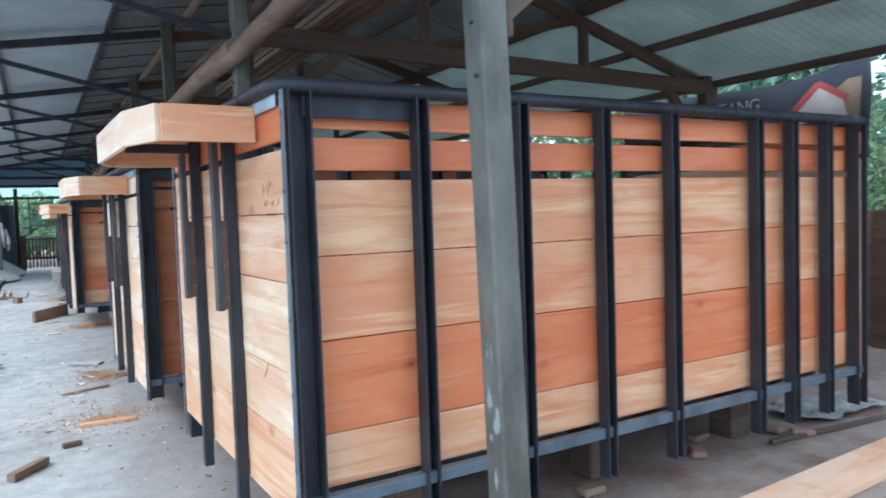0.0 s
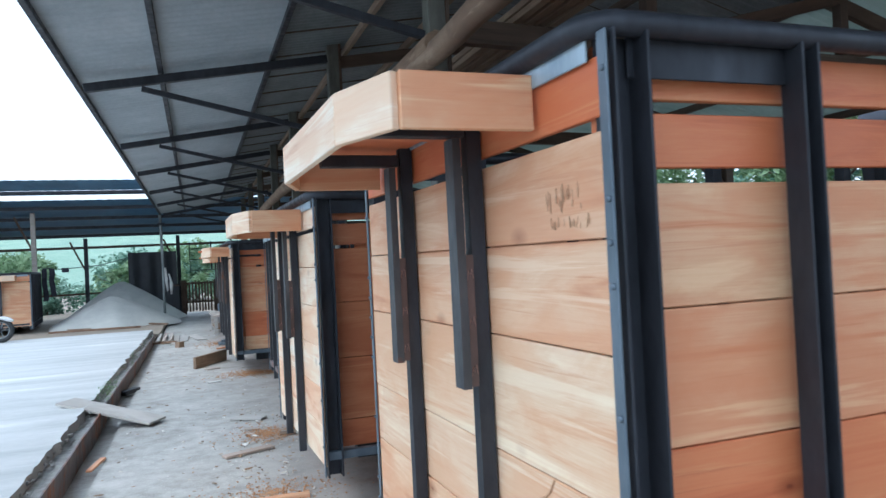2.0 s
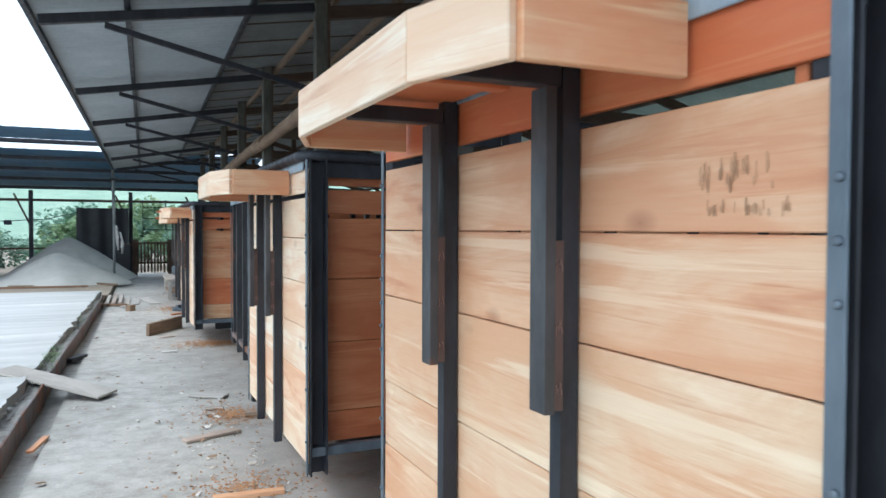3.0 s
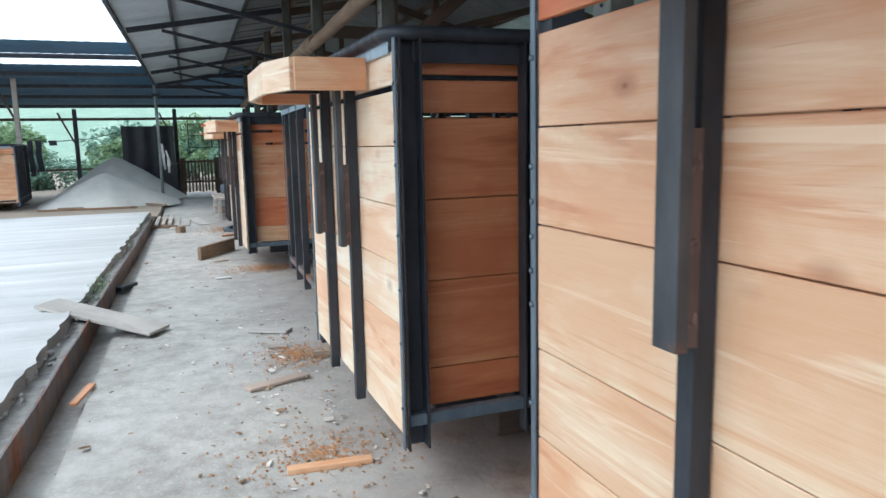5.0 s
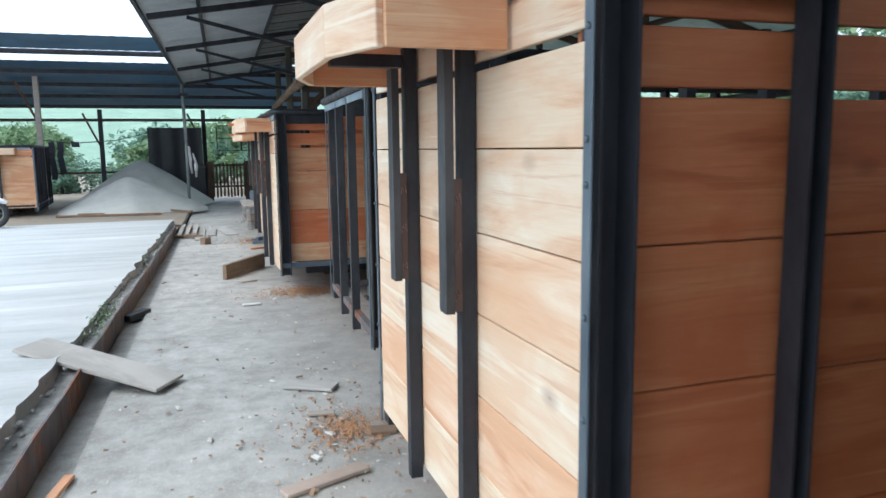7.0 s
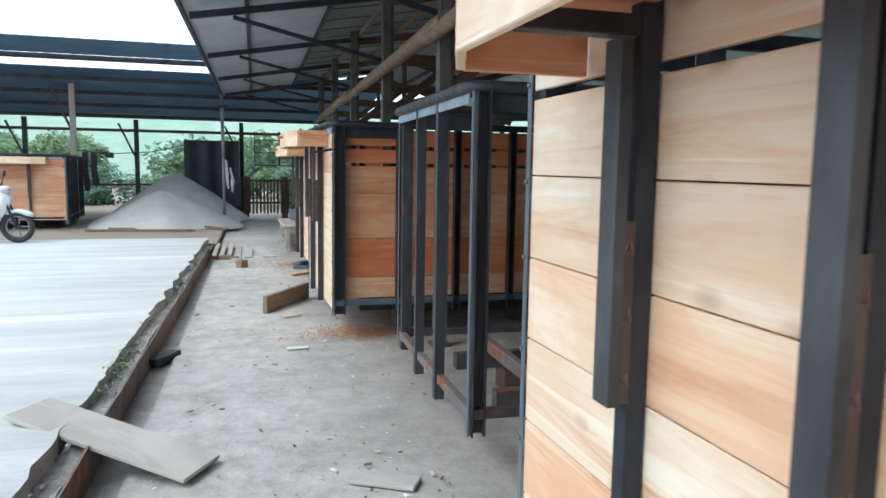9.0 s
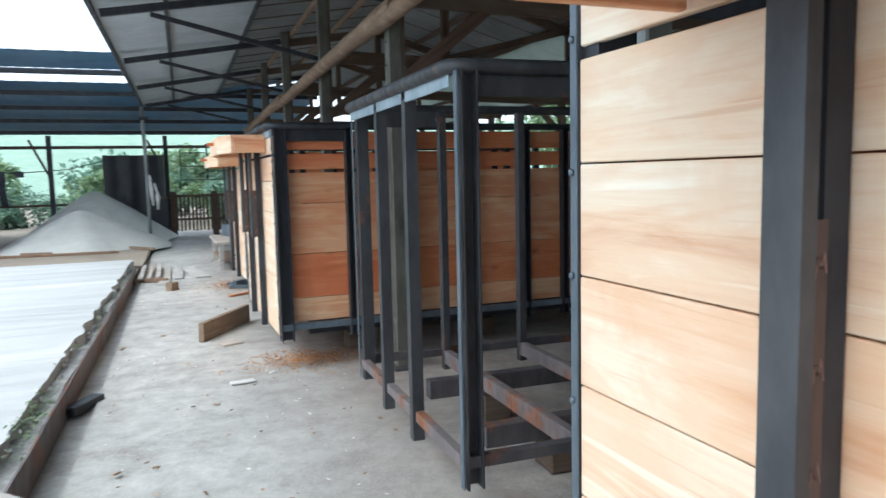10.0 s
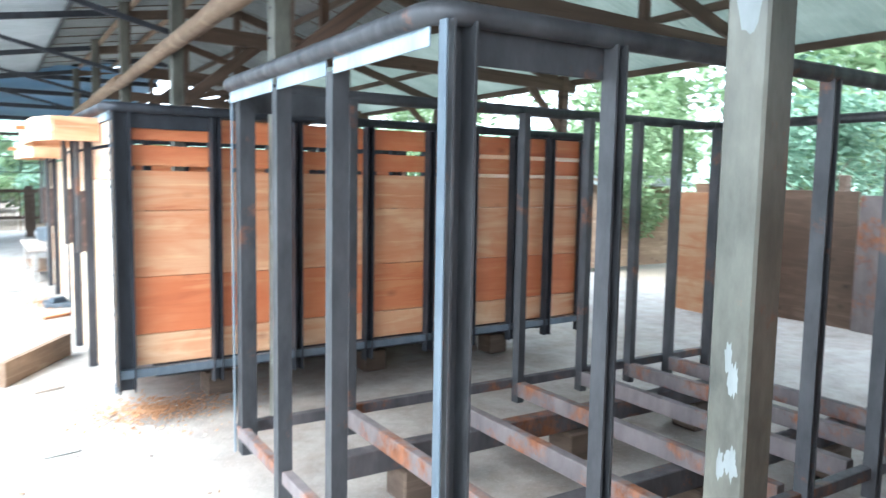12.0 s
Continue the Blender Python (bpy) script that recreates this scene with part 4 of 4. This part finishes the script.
loose_board((0.29, 7.78), (0.72, 7.95), 0.095, 0.022, WOOD_GREY, "sawn offcut with a grey face on the floor")
loose_board((0.49, 9.42), (0.80, 9.24), 0.15, 0.02, WOOD_GREY, "short weathered offcut on the dusty floor")
loose_board((0.55, 8.80), (0.71, 8.76), 0.05, 0.02, WOOD_GREY, "small grey wood scrap")
loose_board((0.85, 8.40), (1.0, 8.38), 0.10, 0.02, WOOD_OLD, "small brown wood scrap near the body")
loose_board((-0.13, 5.33), (0.08, 5.60), 0.06, 0.05, WOOD_OLD, "brown split offcut on the floor")
loose_board((0.35, 6.43), (0.78, 6.40), 0.06, 0.03, WOOD_SIDE, "fresh orange lath offcut on the floor")
loose_board((0.20, 5.91), (0.33, 5.94), 0.05, 0.03, WOOD_DARK, "small dark wood block on the floor")
loose_board((0.40, 13.62), (0.60, 13.70), 0.14, 0.02, WOOD_GREY, "flat pale offcut beside the upright plank")
loose_board((0.36, 12.22), (0.55, 12.25), 0.08, 0.012, PAPER, "pale scrap of board on the floor")
loose_board((0.24, 13.87), (0.79, 14.78), 0.055, 0.19, WOOD_OLD, "brown plank standing on its edge")
plank = part("ramp_board", board_mesh(1.12, 0.33, 0.025, WOOD_GREY), None)
plank.matrix_basis = pose(-0.74, 9.92, 0.155, 0, 11.5, -30.5)
tagged(plank, "grey warped board bridging the gutter", "board")
loose_board((-0.75, 12.0), (-0.58, 12.3), 0.1, 0.06, TARP, "dark wet scrap lying in the gutter", z=-0.02)
loose_board((-0.78, 7.95), (-0.70, 8.35), 0.05, 0.02, WOOD_SIDE, "orange lath fallen into the gutter", z=0.005)
for k in range(5):
    x = -0.66 + 0.13 * k
    loose_board((x, 18.6 + 0.05 * k), (x + 0.05, 20.6 + 0.04 * k), 0.075, 0.025, WOOD_GREY, "pallet slat laid over the gutter", z=0.06)
loose_board((-0.72, 18.9), (0.0, 18.7), 0.09, 0.05, WOOD_OLD, "pallet bearer under the slats", z=0.008)
for a, c, w in (((-0.05, 18.3), (0.0, 20.5), 0.17), ((0.17, 18.9), (0.22, 20.4), 0.15), ((0.36, 20.5), (0.56, 18.9), 0.24)):
    loose_board(a, c, w, 0.02, WOOD_GREY, "pale loose board on the floor by the gutter")
loose_board((0.0, 17.6), (0.1, 17.7), 0.12, 0.12, WOOD_OLD, "brown wooden block on the floor")
loose_board((0.75, 16.6), (1.2, 16.9), 0.05, 0.03, WOOD_SIDE, "orange lath on the floor")
loose_board((2.2, 2.22), (6.2, 2.42), 0.30, 0.05, WOOD_END, "long fresh sawn plank on the earth")
loose_board((2.6, 1.85), (6.4, 2.02), 0.16, 0.05, WOOD_OLD, "long weathered plank on the earth")
loose_board((4.3, 2.95), (6.2, 2.72), 0.035, 0.03, WOOD_DARK, "dark thin rod on the earth")
for k, (x, y) in enumerate(((2.75, 3.02), (3.75, 3.10), (4.55, 3.12), (4.64, 2.95), (3.98, 3.3), (5.1, 3.4))):
    ob = part("broken_brick", box(-0.09, 0.07, -0.045, 0.05, 0, 0.045, bevel=0.012), CHALK if k % 2 else WOOD_OLD, at=pose(x, y, 0.005, 0, 0, k * 47))
    tagged(ob, "broken brick piece on the brown earth", "brick", "broken bricks under the body")
bm = bmesh.new()
bmesh.ops.create_grid(bm, x_segments=22, y_segments=14, size=0.5)
for v in bm.verts:
    v.co = Vector((v.co.x * 0.9 + 0.05 * noise.noise(v.co * 9), v.co.y * 0.42 + 0.08 * noise.noise(v.co * 7), 0.035 + 0.04 * noise.noise(v.co * 6)))
ob = part("torn_sheet", bm, SOIL, at=pose(5.35, 3.2, 0.02, 0, 0, -8))
ob.modifiers.new("thick", "SOLIDIFY").thickness = 0.008
tagged(ob, "torn dark roofing felt on the earth", "scrap sheet")

# wood chips, dust heaps, weeds
bm = bmesh.new()
for k in range(750):
    y = rng.uniform(3.5, 22)
    x = rng.uniform(-0.95, 1.0) + 0.03 * y
    if rng.random() < 0.35:
        x = rng.gauss(0.6, 0.25)
        y = rng.gauss(7.7, 1.3)
    s = rng.uniform(0.003, 0.010) * (2.0 if rng.random() < 0.1 else 1)
    m4 = pose(x, y, 0.012 + s * 0.2, rng.uniform(-14, 14), rng.uniform(-14, 14), rng.uniform(0, 360))
    vs = [bm.verts.new(m4 @ Vector(p)) for p in ((-s * 1.8, -s * 0.7, 0), (s * 1.6, -s, 0), (s * 1.9, s * 0.6, 0), (-s * 1.3, s, 0), (-s * 1.6, -s * 0.6, s * 0.5), (s * 1.4, -s * 0.8, s * 0.5), (s * 1.6, s * 0.5, s * 0.5), (-s * 1.1, s * 0.8, s * 0.5))]
    for f in ((4, 5, 6, 7), (0, 1, 5, 4), (1, 2, 6, 5), (2, 3, 7, 6), (3, 0, 4, 7)):
        bm.faces.new([vs[i] for i in f])
chips_mat, nt, b = mat("mixed_chips", 0.9)
geo = nt.nodes.new("ShaderNodeNewGeometry")
nt.links.new(ramp(nt, geo.outputs["Random Per Island"], [(0.0, (0.10, 0.07, 0.05)), (0.35, (0.34, 0.22, 0.13)), (0.7, (0.50, 0.45, 0.38)), (1.0, (0.68, 0.66, 0.62))]), b.inputs["Base Color"])
tagged(part("wood_chips", bm, chips_mat), "scattered wood chips and scraps on the floor", "wood chips", kind="stuff")


def dust_patch(x, y, rx, ry, n, label):
    bm = bmesh.new()
    for k in range(n):
        a, q = rng.uniform(0, 6.283), abs(rng.gauss(0, 0.45))
        px, py, s = x + rx * q * math.cos(a), y + ry * q * math.sin(a), rng.uniform(0.005, 0.014)
        m4 = pose(px, py, 0.012, rng.uniform(-25, 25), rng.uniform(-25, 25), rng.uniform(0, 360))
        vs = [bm.verts.new(m4 @ Vector(p)) for p in ((-s, -s * 0.5, 0), (s, -s * 0.6, 0), (s * 0.9, s * 0.5, 0), (-s * 0.8, s * 0.6, 0), (0, 0, s * 0.5))]
        for f in ((0, 1, 4), (1, 2, 4), (2, 3, 4), (3, 0, 4)):
            bm.faces.new([vs[i] for i in f])
    tagged(part("sawdust", bm, DUST), label, "sawdust", kind="stuff")


dust_patch(1.1, 12.75, 0.7, 0.5, 1800, "orange sawdust under the body's corner")
dust_patch(0.55, 6.6, 0.7, 0.5, 600, "orange sawdust strewn on the aisle floor")
dust_patch(0.75, 8.5, 0.5, 0.6, 900, "thin orange sawdust near the posts")
dust_patch(0.9, 17.8, 0.8, 1.2, 1200, "orange sawdust before the bench")

bm = bmesh.new()
for c0, n, r in ((11.2, 200, 0.4), (14.6, 50, 1.0), (17.2, 40, 1.2)):
    for k in range(n):
        y = rng.gauss(c0, r)
        x = -1.36 + 0.042 * y + rng.uniform(-0.05, 0.09)
        s = rng.uniform(0.008, 0.02)
        m4 = pose(x, y, rng.uniform(0.10, 0.27), rng.uniform(-70, 70), rng.uniform(-70, 70), rng.uniform(0, 360))
        vs = [bm.verts.new(m4 @ Vector(p)) for p in ((0, -s, 0), (s * 0.55, 0, 0.004), (0, s, 0), (-s * 0.55, 0, 0.004))]
        bm.faces.new(vs)
tagged(part("weeds", bm, LEAF), "small green weeds growing along the slab's edge", "weeds", kind="stuff")

# bench with a machine part, dark containers, at the end of the row
bench = thing("low_bench", pose(1.35, 20.6, 0), "low grey timber work bench with clutter", "bench")
part("top", box(-0.5, 0.5, -0.9, 0.9, 0.46, 0.51, bevel=0.006), WOOD_GREY, bench)
for x in (-0.42, 0.42):
    for y in (-0.8, 0.8):
        part("leg", box(x - 0.04, x + 0.04, y - 0.04, y + 0.04, 0, 0.458, bevel=0.005), WOOD_GREY, bench)
part("shelf", box(-0.44, 0.44, -0.84, 0.84, 0.16, 0.19, bevel=0.004), WOOD_OLD, bench)
ob = part("machine_box", box(-0.2, 0.2, -0.25, 0.25, 0, 0.22, bevel=0.03), STEEL_EDGE, at=pose(1.3, 21.0, 0.512, 0, 0, 12))
tagged(ob, "grey-blue machine housing on the bench", "machine")
tray = thing("steel_bundle", pose(1.08, 17.5, 0), "bundle of dark blue steel pieces on the floor", "steel pieces")
for k in range(4):
    part("bar", box(-0.25, 0.25, -0.045, 0.045, 0, 0.05, bevel=0.006), STEEL_EDGE, tray, at=pose(0, 0.11 * k - 0.15, 0.005, 0, 0, rng.uniform(-8, 8)))
part("bar", box(-0.2, 0.2, -0.04, 0.04, 0.0, 0.06, bevel=0.006), STEEL_EDGE, tray, at=pose(0, 0, 0.06, 0, 0, 30))

# ---- behind the shed: board fence, hut, banner ----
fence = thing("panel_fence", pose(0, 0, 0), "brown board and rusty sheet fence behind the shed", "fence")
y = -4.0
k = 0
while y < 13.2:
    w = rng.choice((0.9, 1.1, 1.25))
    h = 1.55 + rng.uniform(-0.08, 0.1)
    wood = (WOOD_OLD, WOOD_DARK, RUST, WOOD_DARK)[k % 4]
    ob = part("panel", board_mesh(w - 0.02, 0.03, h, wood), None, fence, at=pose(8.0 + 0.03 * y + rng.uniform(-0.02, 0.02), y + w / 2, h / 2 - 0.01, rng.uniform(-1.5, 1.5), 0, 90))
    y += w
    k += 1
for y in (-3, 0, 3, 6, 9, 12):
    part("post", box(-0.05, 0.05, -0.05, 0.05, 0, 1.75, bevel=0.006), WOOD_DARK, fence, at=pose(8.12 + 0.03 * y, y, 0))
sheet = part("leaning_board", board_mesh(1.2, 0.018, 1.5, WOOD_SIDE), None, at=pose(7.72, 13.2, 0.77, 8, 0, 84))
tagged(sheet, "pale brown plywood sheet leaning on the fence", "plywood sheet")
hut = thing("lean_to", pose(11.2, 18.2, 0), "small lean-to with a rusty sheet roof", "hut")
part("wall", box(-1.2, 1.2, -0.9, -0.86, 0, 1.55), WOOD_OLD, hut)
part("side_wall", box(-1.2, -1.16, -0.86, 0.9, 0, 1.7), WOOD_OLD, hut)
bm = box(-1.5, 1.5, -1.2, 1.2, -0.015, 0.015, bevel=0.004)
part("roof", bm, ZINC, hut, at=pose(0, 0, 1.78, 10, 0, 0))

CANVAS = plain("faded_dark_canvas", (0.06, 0.065, 0.085), 0.75)
CANVAS_TAN = plain("faded_tan_print", (0.30, 0.23, 0.15), 0.75)
CANVAS_WHITE = plain("faded_white_print", (0.55, 0.50, 0.47), 0.75)
CANVAS_RED = plain("faded_red_print", (0.45, 0.09, 0.08), 0.75)


def sag(y, z):
    """The hanging of the cloth: out of plane, by its place."""
    return 0.05 * math.sin(y * 3.1) + 0.03 * math.sin(z * 6 + y)


BX = 7.25
banner = thing("banner", pose(BX, 0, 0), "torn dark advertising banner with faded red and white print", "banner")
bm = bmesh.new()
ny, nz = 40, 12
grid = []
for j in range(ny + 1):
    y = 3.85 + 3.3 * j / ny
    top = 2.92 + 0.18 * (abs(y - 5.1) / 1.25) ** 2 * (1 if y < 5.1 else 0.35)
    grid.append([bm.verts.new((sag(y, z), y, z)) for z in [2.05 + (top - 2.05) * i / nz for i in range(nz + 1)]])
for a, c in zip(grid, grid[1:]):
    for i in range(nz):
        f = bm.faces.new((a[i], c[i], c[i + 1], a[i + 1]))
        f.smooth = True
cloth = part("cloth", bm, CANVAS, banner)


def flat_print(outline, material, lift, name="print"):
    """A printed shape on the cloth: the outline in y and z."""
    bm = bmesh.new()
    bm.faces.new([bm.verts.new((sag(y, z) - lift, y, z)) for y, z in outline])
    part(name, bm, material, cloth)


flat_print([(4.95, 2.32), (4.95, 2.44), (4.5, 2.60), (4.1, 2.86), (3.95, 2.86), (3.95, 2.32)], CANVAS_TAN, 0.006)
roof_shape = [(4.86, 2.44), (4.42, 2.84), (4.02, 2.60), (4.05, 2.30), (4.80, 2.30)]
flat_print(roof_shape, CANVAS_WHITE, 0.010)
for a, c in (((4.90, 2.42), (4.42, 2.86)), ((4.42, 2.86), (3.98, 2.60))):
    d = Vector((c[0] - a[0], c[1] - a[1])).normalized()
    n = Vector((-d.y, d.x)) * 0.035
    flat_print([(a[0] + n.x, a[1] + n.y), (c[0] + n.x, c[1] + n.y), (c[0] - n.x, c[1] - n.y), (a[0] - n.x, a[1] - n.y)], CANVAS_RED, 0.014)
for y0, y1, z0, z1 in ((4.56, 4.50, 2.34, 2.52), (4.50, 4.36, 2.46, 2.52), (4.40, 4.34, 2.40, 2.52), (4.26, 4.20, 2.34, 2.54), (4.34, 4.12, 2.50, 2.55)):
    flat_print([(y0, z0), (y0, z1), (y1, z1), (y1, z0)], CANVAS_RED, 0.014)
for y0 in (4.52, 4.42):
    flat_print([(y0, 2.60), (y0 - 0.13, 2.68), (y0 - 0.17, 2.66), (y0 - 0.04, 2.58)], CANVAS, 0.016)
for word, y0, size in (("TANG", 5.58, 0.2),):
    cu = bpy.data.curves.new("lettering", "FONT")
    cu.body, cu.size, cu.extrude = word, size, 0.002
    ob = new("lettering", cu)
    bpy.context.view_layer.update()
    me = bpy.data.meshes.new_from_object(ob)
    bpy.data.objects.remove(ob)
    me.materials.append(CANVAS_WHITE)
    lt = part("lettering", me, None, cloth, "faded white lettering")
    lt.matrix_basis = Matrix(((0, 0, -1, -0.075), (-1, 0, 0, y0), (0, 1, 0, 2.66), (0, 0, 0, 1)))


# ---- trees, hill ----
def crown_mesh(name, r, h, n, seed, size, material):
    """Many small leaves on clumps, with gaps between the clumps."""
    g = random.Random(seed)
    verts, faces = [], []
    clumps = [(Vector((g.gauss(0, 0.42) * r, g.gauss(0, 0.42) * r, g.uniform(0.12, 1.0) * h)), g.uniform(0.22, 0.5) * r) for _ in range(22)]
    for k in range(n):
        c, q = g.choice(clumps)
        d = Vector((g.gauss(0, 1), g.gauss(0, 1), g.gauss(0, 0.7))).normalized() * q * g.uniform(0.5, 1.05)
        m4 = Matrix.Translation(c + d) @ pose(0, 0, 0, g.uniform(-60, 60), g.uniform(-60, 60), g.uniform(0, 360))
        s = size * g.uniform(0.6, 1.4)
        i = len(verts)
        verts += [tuple(m4 @ Vector(p)) for p in ((0, -s, 0), (s * 0.45, 0, 0.15 * s), (0, s, 0), (-s * 0.45, 0, 0.15 * s))]
        faces.append((i, i + 1, i + 2, i + 3))
    me = bpy.data.meshes.new(name)
    me.from_pydata(verts, [], faces)
    me.materials.append(material)
    return me


def tree(m, h, r, seed, material, label, size=0.14, n=3200):
    t = thing("tree", m, label, "tree", "trees round the place")
    g = random.Random(seed)
    tr = part("trunk", tube([(0, 0, -0.1), (0.05, 0.03, h * 0.3), (-0.04, 0.06, h * 0.6), (0.02, 0, h * 0.85)], [0.13, 0.1, 0.07, 0.03], 8), BARK, t)
    for k in range(5):
        a = 2 * math.pi * k / 5 + g.uniform(-0.4, 0.4)
        z = h * g.uniform(0.25, 0.6)
        part("limb", tube([(0, 0.03, z), (0.4 * r * math.cos(a), 0.4 * r * math.sin(a), z + 0.16 * h), (0.75 * r * math.cos(a), 0.75 * r * math.sin(a), z + 0.25 * h)], [0.05, 0.035, 0.015], 6), BARK, tr)
    crown = part("crown", crown_mesh("crown", r, h * 0.95, n, seed, size, material), None, t, at=pose(0, 0, h * 0.08))
    return t


kinds = [tree(pose(-6.5, 36.5, -0.1), 2.4, 1.6, 3, LEAF, "leafy young tree behind the far shed"),
         tree(pose(-1.8, 37.5, -0.1), 2.3, 1.7, 5, LEAF_BLUE, "bluish green bushy tree behind the sand"),
         tree(pose(3.2, 36.0, -0.1), 2.4, 1.6, 8, LEAF, "dense green tree behind the fence")]
g = random.Random(11)
for k in range(24):
    x, y = -24 + 1.5 * k + g.uniform(-0.8, 0.8), g.uniform(33.5, 47)
    s = g.uniform(0.65, 1.1) * (1 + (y - 33) * 0.02)
    t = copy_thing(kinds[k % 3], pose(x, y, -0.1, 0, 0, g.uniform(0, 360)))
    t.scale = (s, s, s * g.uniform(0.8, 1.05))
tall = [tree(pose(14.2, 9.5, -0.1), 6.0, 2.8, 21, LEAF_BLUE, "tall leafy tree behind the panel fence", 0.15, 5000),
        tree(pose(15.5, 15.0, -0.1), 6.3, 3.0, 23, LEAF, "tall bright green tree behind the fence", 0.15, 5000)]
for k, (x, y, s) in enumerate(((14.5, 3.5, 0.9), (14.0, 20.5, 0.95), (19, 6.0, 1.0), (20, 12, 1.0), (19, 18, 1.0), (12.5, 26, 0.9), (18.5, -1.5, 0.9), (10.9, 17.6, 0.5), (11.0, 13.6, 0.45), (11.2, 5.8, 0.45))):
    t = copy_thing(tall[k % 2], pose(x, y, -0.1, 0, 0, 57 * k))
    t.scale = (s, s, s)
bm = bmesh.new()
n = 90
prev = None
for k in range(n + 1):
    a = radians(-75 + 190 * k / n)
    cur = []
    for i, (d, z) in enumerate(((70, 0), (110, 6), (170, 13), (230, 18))):
        x, y = d * math.sin(a), 10 + d * math.cos(a)
        zz = z + (0 if i == 0 else (2.2 * noise.noise((a * 6, i, 0)) + 1.4 * noise.noise((a * 30, i, 3))) * d / 150)
        cur.append(bm.verts.new((x, y, zz)))
    if prev:
        for i in range(3):
            f = bm.faces.new((prev[i], cur[i], cur[i + 1], prev[i + 1]))
    prev = cur
tagged(part("backdrop_hill", bm, HILL), "distant wooded hills, paled for haze", "hill", kind="structure")
